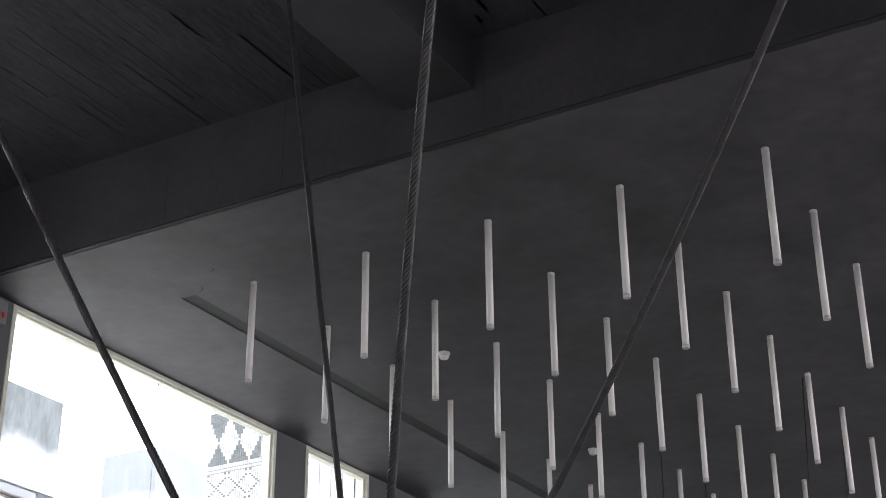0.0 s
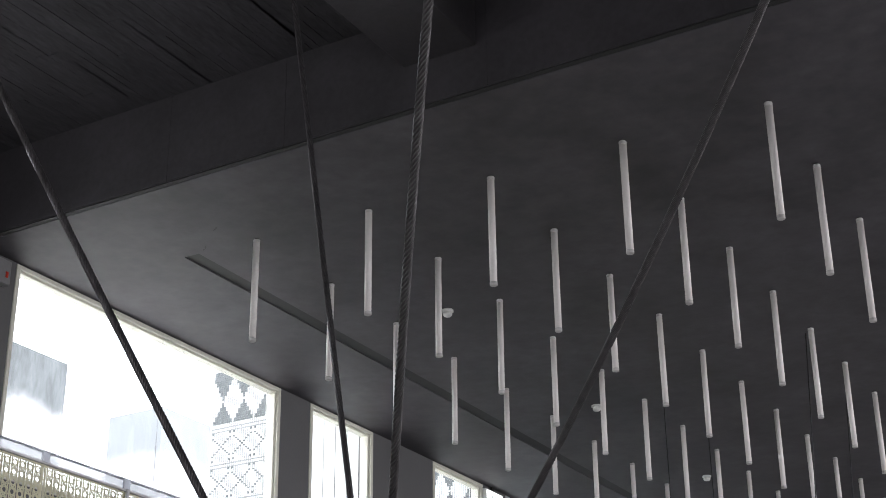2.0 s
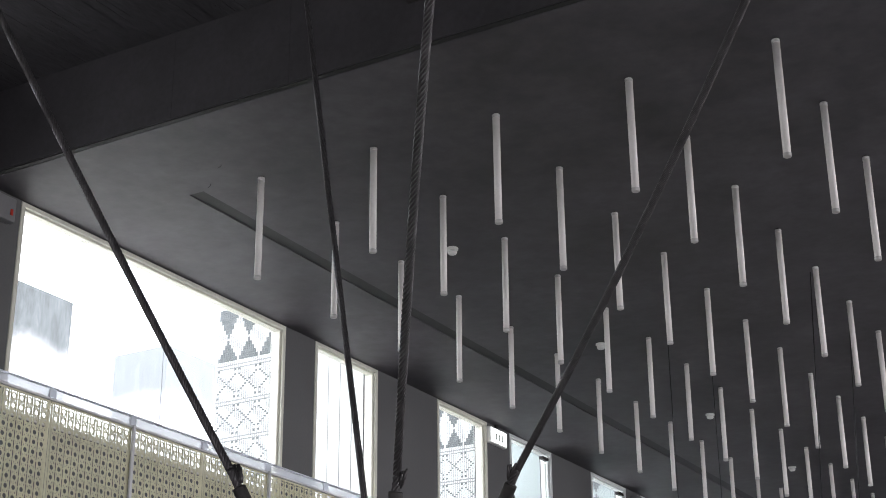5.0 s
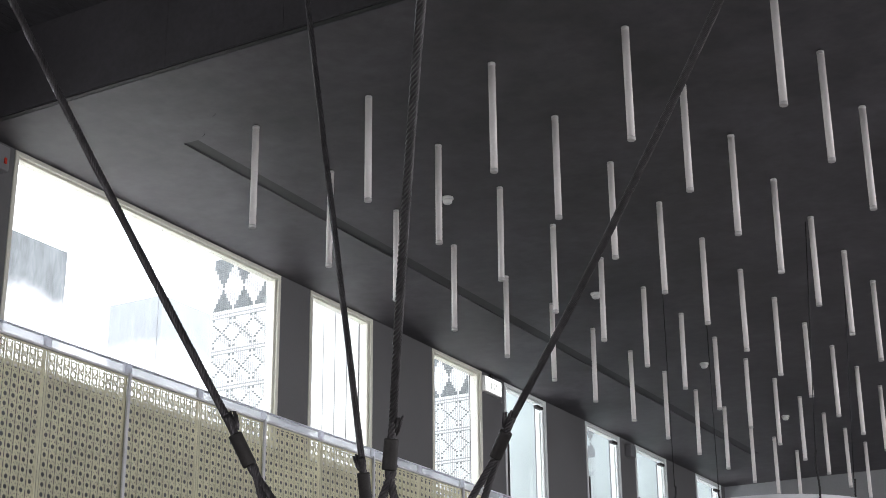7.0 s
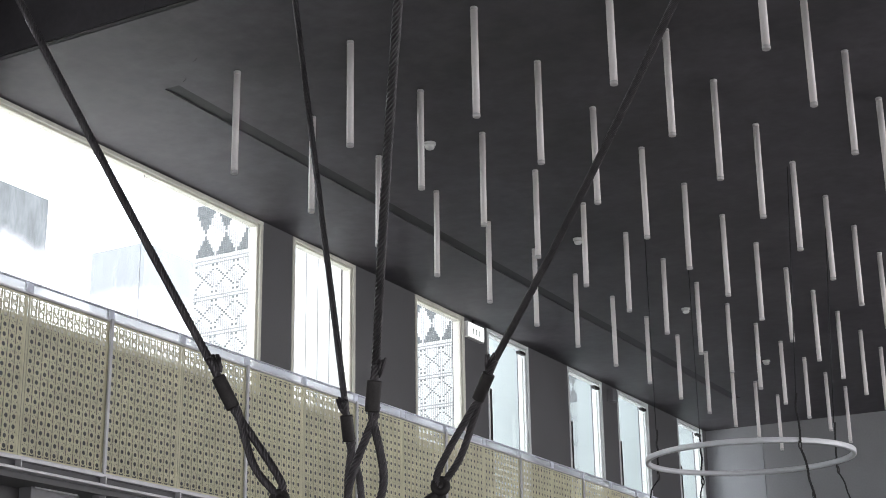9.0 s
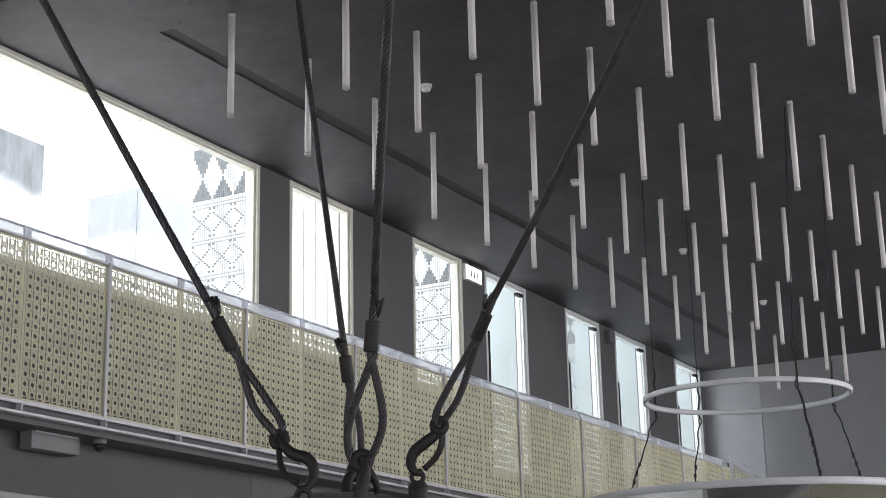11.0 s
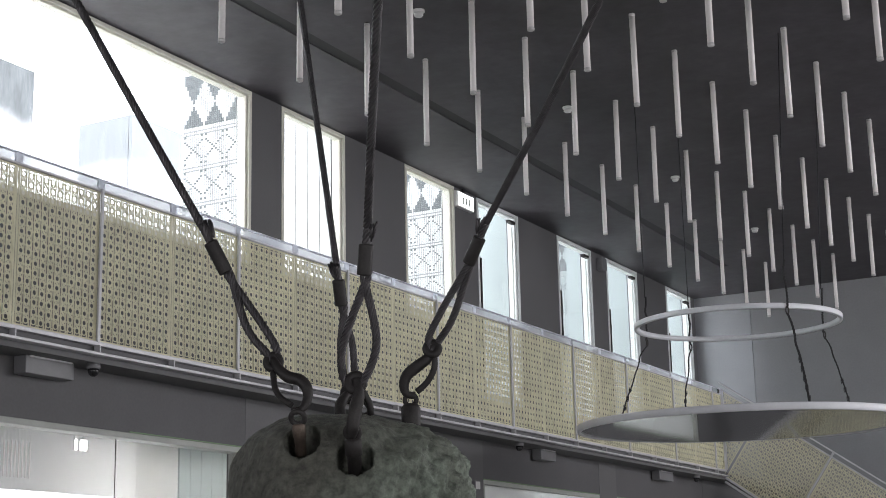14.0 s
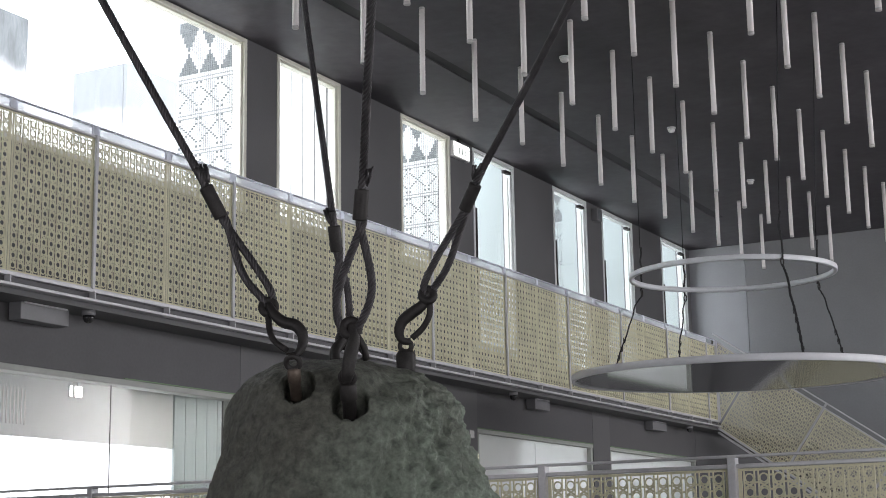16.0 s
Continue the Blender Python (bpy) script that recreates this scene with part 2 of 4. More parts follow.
def stone_material():
    """Grey-green rock: dull olive grey, paler green towards +x and lower down, with dark seams."""
    m = bpy.data.materials.new("grey_green_rock")
    m.use_nodes = True
    t = m.node_tree
    b = t.nodes["Principled BSDF"]
    co = t.nodes.new("ShaderNodeTexCoord")
    n1, n2, n3 = (t.nodes.new("ShaderNodeTexNoise") for _ in range(3))
    for n, s, d in ((n1, 4.0, 7), (n2, 30.0, 9), (n3, 80.0, 6)):
        n.inputs["Scale"].default_value, n.inputs["Detail"].default_value = s, d
        n.inputs["Roughness"].default_value = 0.65
        t.links.new(co.outputs["Object"], n.inputs["Vector"])
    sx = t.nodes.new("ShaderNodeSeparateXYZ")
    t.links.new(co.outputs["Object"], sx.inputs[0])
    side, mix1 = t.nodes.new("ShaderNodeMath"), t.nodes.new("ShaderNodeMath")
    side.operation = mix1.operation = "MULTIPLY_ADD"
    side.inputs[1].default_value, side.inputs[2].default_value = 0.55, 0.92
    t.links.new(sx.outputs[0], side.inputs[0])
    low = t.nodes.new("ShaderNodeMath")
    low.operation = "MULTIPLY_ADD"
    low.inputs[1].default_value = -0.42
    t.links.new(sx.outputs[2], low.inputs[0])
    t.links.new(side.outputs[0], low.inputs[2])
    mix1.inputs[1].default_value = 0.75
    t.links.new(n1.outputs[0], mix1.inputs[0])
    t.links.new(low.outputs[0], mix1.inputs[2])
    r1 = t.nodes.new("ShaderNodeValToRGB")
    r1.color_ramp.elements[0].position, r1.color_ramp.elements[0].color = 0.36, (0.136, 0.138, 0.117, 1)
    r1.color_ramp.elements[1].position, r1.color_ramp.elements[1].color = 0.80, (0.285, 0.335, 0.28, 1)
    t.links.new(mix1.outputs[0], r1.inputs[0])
    r2 = t.nodes.new("ShaderNodeValToRGB")
    r2.color_ramp.elements[0].position, r2.color_ramp.elements[0].color = 0.32, (0.52, 0.52, 0.52, 1)
    r2.color_ramp.elements[1].position, r2.color_ramp.elements[1].color = 0.70, (1.50, 1.51, 1.47, 1)
    t.links.new(n2.outputs[0], r2.inputs[0])
    mx = t.nodes.new("ShaderNodeMix")
    mx.data_type, mx.blend_type = "RGBA", "MULTIPLY"
    mx.inputs[0].default_value = 1.0
    t.links.new(r1.outputs[0], mx.inputs[6])
    t.links.new(r2.outputs[0], mx.inputs[7])
    t.links.new(mx.outputs[2], b.inputs["Base Color"])
    b.inputs["Roughness"].default_value = 0.62
    add = t.nodes.new("ShaderNodeMath")
    add.operation = "MULTIPLY_ADD"
    add.inputs[1].default_value = 0.8
    t.links.new(n3.outputs[0], add.inputs[0])
    t.links.new(n2.outputs[0], add.inputs[2])
    bp = t.nodes.new("ShaderNodeBump")
    bp.inputs["Strength"].default_value, bp.inputs["Distance"].default_value = 1.0, 0.016
    t.links.new(add.outputs[0], bp.inputs["Height"])
    t.links.new(bp.outputs[0], b.inputs["Normal"])
    return m


M_ROCK = stone_material()


# ---- mesh helpers ----
def add_box(bm, x0, x1, y0, y1, z0, z1, bevel=0.0):
    v = [bm.verts.new((x, y, z)) for z in (z0, z1) for x, y in ((x0, y0), (x1, y0), (x1, y1), (x0, y1))]
    fs = [bm.faces.new([v[i] for i in f]) for f in ((3, 2, 1, 0), (4, 5, 6, 7), (0, 1, 5, 4), (1, 2, 6, 5), (2, 3, 7, 6), (3, 0, 4, 7))]
    if bevel:
        es = list({e for f in fs for e in f.edges})
        bmesh.ops.bevel(bm, geom=es, offset=bevel, segments=2, affect="EDGES", profile=0.5)


def boxes(*specs, bevel=0.0):
    bm = bmesh.new()
    for s in specs:
        add_box(bm, *s, bevel=bevel)
    return bm


def add_sweep(bm, pts, r, sides=8, closed=False, caps=True):
    """A round bar along a line of points; r may be one radius or one for each point."""
    pts = [Vector(p) for p in pts]
    n = len(pts)
    rs = r if isinstance(r, (list, tuple)) else [r] * n
    rings, nrm = [], None
    for i, p in enumerate(pts):
        a = pts[(i - 1) % n] if closed or i else p
        c = pts[(i + 1) % n] if closed or i < n - 1 else p
        d = (c - a).normalized()
        if nrm is None:
            nrm = d.orthogonal().normalized()
        nrm = (nrm - d * nrm.dot(d)).normalized()
        b = d.cross(nrm)
        rings.append([bm.verts.new(p + (nrm * math.cos(k * math.tau / sides) + b * math.sin(k * math.tau / sides)) * rs[i]) for k in range(sides)])
    for i in range(n if closed else n - 1):
        u, w = rings[i], rings[(i + 1) % n]
        for k in range(sides):
            bm.faces.new((u[k], u[(k + 1) % sides], w[(k + 1) % sides], w[k])).smooth = True
    if caps and not closed:
        bm.faces.new(rings[0][::-1])
        bm.faces.new(rings[-1])


def smooth_line(pts, step, closed=False):
    """A Catmull-Rom line through a few points, at even steps."""
    P = [Vector(p) for p in pts]
    n, out = len(P), []
    for i in range(n if closed else n - 1):
        p0, p1, p2, p3 = (P[(i + k) % n] if closed else P[min(max(i + k, 0), n - 1)] for k in (-1, 0, 1, 2))
        m = max(2, int((p2 - p1).length / step))
        for j in range(m):
            t = j / m
            out.append(0.5 * (2 * p1 + (p2 - p0) * t + (2 * p0 - 5 * p1 + 4 * p2 - p3) * t * t + (3 * p1 - p0 - 3 * p2 + p3) * t ** 3))
    if not closed:
        out.append(P[-1])
    return out


def add_rope(bm, pts, r, lay, strands=6, sides=5):
    """A laid wire rope: strands wound round a line of points."""
    pts = smooth_line(pts, lay / 9)
    n = len(pts)
    nrm, run, frames = None, 0.0, []
    for i, p in enumerate(pts):
        d = (pts[min(i + 1, n - 1)] - pts[max(i - 1, 0)]).normalized()
        if nrm is None:
            nrm = d.orthogonal().normalized()
        nrm = (nrm - d * nrm.dot(d)).normalized()
        if i:
            run += (p - pts[i - 1]).length
        frames.append((p, nrm.copy(), d.cross(nrm), run))
    q = r * math.sin(math.pi / strands) / (1 + math.sin(math.pi / strands))
    for s in range(strands):
        line = []
        for p, a, b, l in frames:
            w = l / lay * math.tau + s * math.tau / strands
            line.append(p + (a * math.cos(w) + b * math.sin(w)) * (r - q))
        add_sweep(bm, line, q * 1.12, sides)


def add_lathe(bm, profile, seg=24, c=(0, 0)):
    """A turned body from (radius, height) pairs."""
    rings = [[bm.verts.new((c[0] + r * math.cos(k * math.tau / seg), c[1] + r * math.sin(k * math.tau / seg), z)) for k in range(seg)] for r, z in profile]
    for u, w in zip(rings, rings[1:]):
        for k in range(seg):
            bm.faces.new((u[k], u[(k + 1) % seg], w[(k + 1) % seg], w[k])).smooth = True
    bm.faces.new(rings[0][::-1])
    bm.faces.new(rings[-1])


def mesh_of(name, bm, mat):
    bmesh.ops.recalc_face_normals(bm, faces=bm.faces[:])
    me = bpy.data.meshes.new(name)
    bm.to_mesh(me)
    bm.free()
    me.materials.append(mat)
    return me


def part(name, bm, mat, parent=None, label="", kind=""):
    ob = new(name, mesh_of(name, bm, mat))
    ob.parent = parent
    return tagged(ob, label, kind=kind)


def structure(name, bm, mat, label, category):
    return tagged(part(name, bm, mat), label, category, kind="structure")


def thing(name, m, label, category, group="", kind=""):
    ob = new(name)
    ob.empty_display_size = 0.1
    ob.matrix_basis = m
    return tagged(ob, label, category, group, kind)


# ---- the hall ----
XW, XE, YS, YN = -10.1, 7.0, -6.0, 28.7
CEIL, EDGE_Y, SLAB = 7.505, 8.88, 8.36
HEAD = 7.498
WINDOWS = [(9.45, 13.74), (14.35, 15.75), (17.26, 18.66), (19.36, 20.74), (22.18, 23.56), (24.21, 25.65), (27.10, 28.47)]
SILLS = [5.42, 5.42, 5.42, 4.50, 4.50, 4.50, 4.50]
LOW_X = -8.0

structure("ground", boxes((-400, 400, -400, 400, -0.6, -0.15)), M_GROUND, "pale grey paving around the building", "ground")
structure("floor", boxes((XW - 0.2, XE, YS, YN, -0.15, 0.0)), M_FLOOR, "polished grey hall floor", "floor")

bm = bmesh.new()
x0, x1 = XW - 0.2, XW
add_box(bm, x0, x1, YS, 3.4, 0, 8.6)
# Unseen opening added from y 3.4 to 7.4 to let sky light in.
add_box(bm, x0, x1, 3.4, 7.4, 0, 5.42)
add_box(bm, x0, x1, 3.4, 7.4, HEAD, 8.6)
add_box(bm, x0, x1, 7.4, WINDOWS[0][0], 0, 8.6)
for (a, b), (c, d) in zip(WINDOWS, WINDOWS[1:]):
    add_box(bm, x0, x1, b, c, 5.42, HEAD)
add_box(bm, x0, x1, WINDOWS[-1][1], YN, 0, 8.6)
add_box(bm, x0, x1, WINDOWS[0][0], WINDOWS[-1][1], HEAD, 8.6)
add_box(bm, x0, x1, WINDOWS[0][0], 17.0, 2.80, 3.34)
add_box(bm, x0, x1, WINDOWS[0][0], WINDOWS[-1][1], 3.34, 4.50)
add_box(bm, x0, x1, WINDOWS[0][0], WINDOWS[3][0], 4.50, 5.42)
for (a, b), (c, d) in zip(WINDOWS[3:], WINDOWS[4:]):
    add_box(bm, x0, x1, b, c, 4.50, 5.42)
add_box(bm, x0, x1, WINDOWS[0][0], WINDOWS[-1][1], 0, 0.3)
add_box(bm, x0, x1, 12.8, 17.0, 0.3, 2.80)
add_box(bm, x0, x1, 25.2, WINDOWS[-1][1], 0.3, 3.34)
structure("wall_west", bm, M_WALL, "grey painted wall with tall window openings", "wall")
structure("wall_north_return", boxes((XW - 0.2, -8.96, YN, YN + 0.2, 0, 8.6)), M_WALLR, "grey painted panel of the end wall, paler to stand in for window light", "wall")
structure("wall_north", boxes((-8.95, XE + 0.2, YN, YN + 0.2, 0, 8.6)), M_WALLN, "plain grey painted end wall", "wall")
# Openings in unseen walls, added to go with the fill lamps.
EAST = [(-2.5, 4.5, 0.6, 4.2), (10.0, 15.0, 2.9, 7.1), (15.5, 20.5, 2.9, 7.1), (22.0, 27.0, 2.9, 7.1)]
bm = bmesh.new()
edge = YS
for a, b, lo, hi in EAST:
    add_box(bm, XE, XE + 0.2, edge, a, 0, 8.6)
    add_box(bm, XE, XE + 0.2, a, b, 0, lo)
    add_box(bm, XE, XE + 0.2, a, b, hi, 8.6)
    edge = b
add_box(bm, XE, XE + 0.2, edge, YN, 0, 8.6)
structure("wall_east", bm, M_WALL, "unseen grey painted side wall with added window openings", "wall")
structure("wall_south", boxes((XW - 0.2, -9.5, YS - 0.2, YS, 0, 8.6), (-9.5, -3.5, YS - 0.2, YS, 0, 0.6), (-9.5, -3.5, YS - 0.2, YS, 4.6, 8.6), (-3.5, XE + 0.2, YS - 0.2, YS, 0, 8.6)), M_WALL, "unseen grey painted wall with an added window opening", "wall")


def added_blind_window(number, m, width, height):
    """An unseen window added behind a fill lamp, its white blind down; local x runs along the wall, y points out."""
    win = thing("window_%d" % number, m, "unseen wide window with a lowered white blind, added behind a fill lamp", "window", kind="structure")
    for nm, sp_ in (("window_sill", (0, width, 0.0, 0.16, 0, 0.06)), ("frame_head", (0, width, 0.0, 0.16, height - 0.06, height)),
                    ("frame_jamb", (0, 0.06, 0.0, 0.16, 0.06, height - 0.06)), ("frame_jamb", (width - 0.06, width, 0.0, 0.16, 0.06, height - 0.06))):
        part(nm, boxes(sp_, bevel=0.006), M_FRAME, win)
    n = max(2, round(width / 1.7))
    wd = (width - 0.12) / n
    for j in range(n):
        part("blind", boxes((0.06 + j * wd + 0.01, 0.06 + (j + 1) * wd - 0.01, 0.09, 0.10, 0.06, height - 0.06)), M_ROOM, win)
        if j:
            part("mullion", boxes((0.06 + j * wd - 0.0095, 0.06 + j * wd + 0.0095, 0.03, 0.14, 0.06, height - 0.06)), M_FRAME, win)
    part("backing", boxes((0.0, width, 0.165, 0.195, 0.0, height)), M_ROOM, win)


for k, (a, b, lo, hi) in enumerate(EAST):
    added_blind_window(11 + k, pose(XE, b, lo, 0, 0, -90), b - a, hi - lo)
added_blind_window(15, pose(-3.5, YS, 0.6, 0, 0, 180), 6.0, 4.0)

# dropped ceiling with a narrow slot, and the raised concrete slab this side of it
GX0, GX1, GY0, GY1 = -8.66, -8.49, 10.18, 26.1
bm = boxes((XW, GX0, EDGE_Y + 0.052, YN, CEIL, CEIL + 0.06), (GX1, XE, EDGE_Y + 0.052, YN, CEIL, CEIL + 0.06),
           (GX0, GX1, EDGE_Y + 0.052, GY0, CEIL, CEIL + 0.06), (GX0, GX1, GY1, YN, CEIL, CEIL + 0.06))
structure("ceiling", bm, M_CEIL, "smooth charcoal painted dropped ceiling with a slot", "ceiling")
# Shallow slot; the shade of a deeper recess is put into its colour.
structure("ceiling_slot", boxes((GX0, GX1, GY0, GY1, CEIL + 0.014, CEIL + 0.05)), M_GROOVE, "recessed slot in the charcoal ceiling, its shade painted dark", "ceiling slot")
bulk = structure("bulkhead", boxes((XW, XE, EDGE_Y - 0.009, EDGE_Y - 0.003, CEIL + 0.022, SLAB - 0.01)), M_BEAM, "dark painted concrete bulkhead with upright joints", "bulkhead")
for a, b in ((XW, -7.80), (-7.80, -6.57), (-6.57, -4.67), (-4.67, -2.77), (-2.77, 0.4), (0.4, XE)):
    part("cast_panel", boxes((a + 0.0015, b - 0.0015, EDGE_Y - 0.012, EDGE_Y, CEIL + 0.014, SLAB)), M_BEAM, bulk)
# Black strip drawn in place of the shade in the edge gap.
structure("edge_shade_strip", boxes((XW, XE, EDGE_Y + 0.002, EDGE_Y + 0.050, CEIL + 0.004, CEIL + 0.05)), M_CORD, "black strip standing in for the shade in the ceiling edge gap", "trim")
bm = bmesh.new()
rnd = random.Random(4)
x = XW
while x < XE:
    w = rnd.uniform(0.07, 0.15)
    y = YS - rnd.uniform(0, 1)
    while y < EDGE_Y + 0.2:
        l = rnd.choice((rnd.uniform(0.15, 0.4), rnd.uniform(0.4, 1.6)))
        lift = rnd.choice((0.0, 0.0, 0.0005, 0.0005, 0.001, 0.001, 0.0015, 0.002, 0.003, 0.005))
        add_box(bm, x + rnd.uniform(-0.016, 0.010), min(x + w + rnd.uniform(-0.004, 0.014), XE), y, min(y + l, EDGE_Y + 0.2), SLAB + lift, SLAB + 0.05)
        y += l
    x += w
add_box(bm, XW - 0.2, XE + 0.2, YS - 0.2, EDGE_Y + 0.2, SLAB + 0.008, SLAB + 0.3)
structure("ceiling_slab", bm, M_SLAB, "rough board-marked dark concrete slab overhead", "ceiling")
structure("roof", boxes((XW - 0.2, XE + 0.2, EDGE_Y + 0.2, YN + 0.2, 8.4, 8.66)), M_BEAM, "flat concrete roof slab above the hall", "roof")
structure("ceiling_beam", boxes((-5.42, -4.76, YS, EDGE_Y - 0.014, 7.9, SLAB + 0.01), bevel=0.012), M_BEAM, "dark painted concrete beam under the slab", "beam")

# ---- windows ----
for k, (a, b) in enumerate(WINDOWS):
    win = thing("window_%d" % (k + 1), pose(XW, (a + b) / 2, SILLS[k]), "tall window with a pale cream frame in the grey wall", "window", kind="structure")
    w, h = (b - a) / 2, HEAD - SILLS[k]
    frame_paint, deep = (M_FRAME, -0.11) if k < 3 else (M_COOLFRAME, -0.075)
    for nm, s in (("frame_head", (-0.16, 0.012, -w, w, h - 0.045, h)), ("window_sill", (-0.16, 0.02, -w, w, 0, 0.05)),
                  ("frame_jamb", (-0.16, 0.012, -w, -w + 0.05, 0.05, h - 0.045)), ("frame_jamb", (-0.16, 0.012, w - 0.05, w, 0.05, h - 0.045))):
        part(nm, boxes(s, bevel=0.006), frame_paint, win)
    part("sash_bead", boxes((deep, -0.02, -w + 0.05, w - 0.05, h - 0.068, h - 0.047), bevel=0.004), frame_paint, win)
    part("sash_bead", boxes((deep, -0.02, w - 0.082, w - 0.052, 0.05, h - 0.070), bevel=0.004), frame_paint, win)
    lay = [(-w + 0.05, 0.073), (0.079, w - 0.083)] if k == 0 else [(-w + 0.05, w - 0.083)]
    for p, q in lay:
        part("pane", boxes((-0.056, -0.048, p, q, 0.05, h - 0.069)), M_GLASS, win).visible_shadow = False
    if k == 0:
        part("pane_seal", boxes((-0.055, -0.049, 0.0745, 0.0775, 0.05, h - 0.069)), M_BOXGREY, win)
    if k >= 3:
        part("door_closer", boxes((-0.04, 0.03, w - 0.34, w - 0.14, h - 0.165, h - 0.12), bevel=0.008), M_IRON, win, "dark metal closer")
        part("upright_stile", boxes((-0.045, -0.03, w - 0.146, w - 0.135, 0.05, h - 0.20)), M_LOWFRAME, win)
        part("transom", boxes((-0.10, -0.04, -w + 0.05, w - 0.14, 0.61, 0.66), bevel=0.004), frame_paint, win)
        part("pull_bar", boxes((-0.03, 0.02, -w + 0.06, -w + 0.10, 0.05, 2.09), bevel=0.006), M_IRON, win, "dark upright pull bar")


# ---- outside: fins beside the windows and a neighbouring building ----
TILE_W, TILE_H, BAND_Z, LOZENGE_Z, LOZENGE_STEP = 0.0308, 0.0265, 7.49, 6.925, 0.446


def mosaic(width):
    """Dark tiles (centre, height, size) of the stepped pattern: a band of touching pale diamonds, then rows of open lozenges with a cross of tiles at each tip."""
    cells = []
    n = int(width / TILE_W)
    for c in range(n):
        u = -0.012 - (c + 0.5) * TILE_W
        j = 5 - abs((c + 5) % 10 - 5)
        for r in range(25):
            z = 7.220 + r * TILE_H
            if abs(z - BAND_Z) > 0.285 * (1 - j / 5.0) + 0.012:
                cells.append((u, z, TILE_W * 0.90, TILE_H * 0.90))
        for row in range(5):
            zc = LOZENGE_Z - row * LOZENGE_STEP
            for sgn in (-1, 1):
                if j != 0 and (j != 5 or sgn > 0):
                    cells.append((u, zc + sgn * 0.135 * (1 - j / 5.0), 0.022, 0.018))
                if j == 1:
                    cells.append((u, zc + sgn * 0.168, 0.026, 0.026))
    return cells


FIN_TOP = 8.0
for k, (a, b) in enumerate(WINDOWS):
    if k in (0, 2):
        nm, mat, lab = "patterned_fin", M_FIN, "white outdoor fin wall with a stepped dark mosaic pattern"
    elif k == 1:
        nm, mat, lab = "boarded_fin", M_CONC, "white outdoor fin wall of upright boards"
    else:
        nm, mat, lab = "pale_fin", M_PALE, "pale blue-green outdoor fin panel beside a window"
    fin = thing(nm, pose(XW - 0.2, b, 0), lab, "fin wall", "fins beside the windows")
    if k == 1:
        for j in range(6):
            part("board", boxes((-1.1 + j * 0.183, -1.1 + j * 0.183 + 0.171, 0.0, 0.06, -0.15, FIN_TOP)), mat, fin)
        part("backing", boxes((-1.1, -0.002, 0.062, 0.10, -0.15, FIN_TOP)), M_GRILLE, fin, "dark backing behind the boards")
    else:
        part("slab", boxes((-0.82, 0.0, 0.0, 0.12, -0.15, FIN_TOP)), mat, fin)
    if k in (0, 2, 4):
        bm = bmesh.new()
        wide = 0.80
        for u, z, tw, th in mosaic(wide):
            if k == 4 and u > -0.27:
                continue
            add_box(bm, u - tw / 2, u + tw / 2, -0.006, 0.002, z - th / 2, z + th / 2)
        part("mosaic_tiles", bm, M_TILE, fin, "small dark mosaic tiles in a stepped pattern", "stuff")
        bm = bmesh.new()
        for row in range(6):
            z = LOZENGE_Z + 0.229 - row * LOZENGE_STEP
            for dz in (0.0, -0.042):
                add_box(bm, -0.80, -0.27 if k == 4 else -0.001, -0.004, 0.002, z + dz - 0.007, z + dz + 0.007)
        for c in range(9 if k == 4 else 0, int(wide / TILE_W) + 1):
            u = -0.012 - c * TILE_W
            add_box(bm, u - 0.0022, u + 0.0022, -0.003, 0.002, 4.6, 7.9)
        part("grout_lines", bm, M_GROUT, fin, "pale grey joints and double lines", "stuff")

nb = thing("neighbour_building", pose(-35.1, 35.6, -0.15), "grey weathered flat-roofed neighbouring building, glare painted over its lower wall", "building")
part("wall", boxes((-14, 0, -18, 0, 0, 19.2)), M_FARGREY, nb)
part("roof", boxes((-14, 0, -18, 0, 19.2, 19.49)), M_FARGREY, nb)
nb2 = thing("neighbour_block", pose(-36.0, 41.6, -0.15), "pale flat-roofed neighbouring block", "building")
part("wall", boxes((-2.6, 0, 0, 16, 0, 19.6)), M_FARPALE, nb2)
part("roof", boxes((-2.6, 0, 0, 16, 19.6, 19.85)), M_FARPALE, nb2)

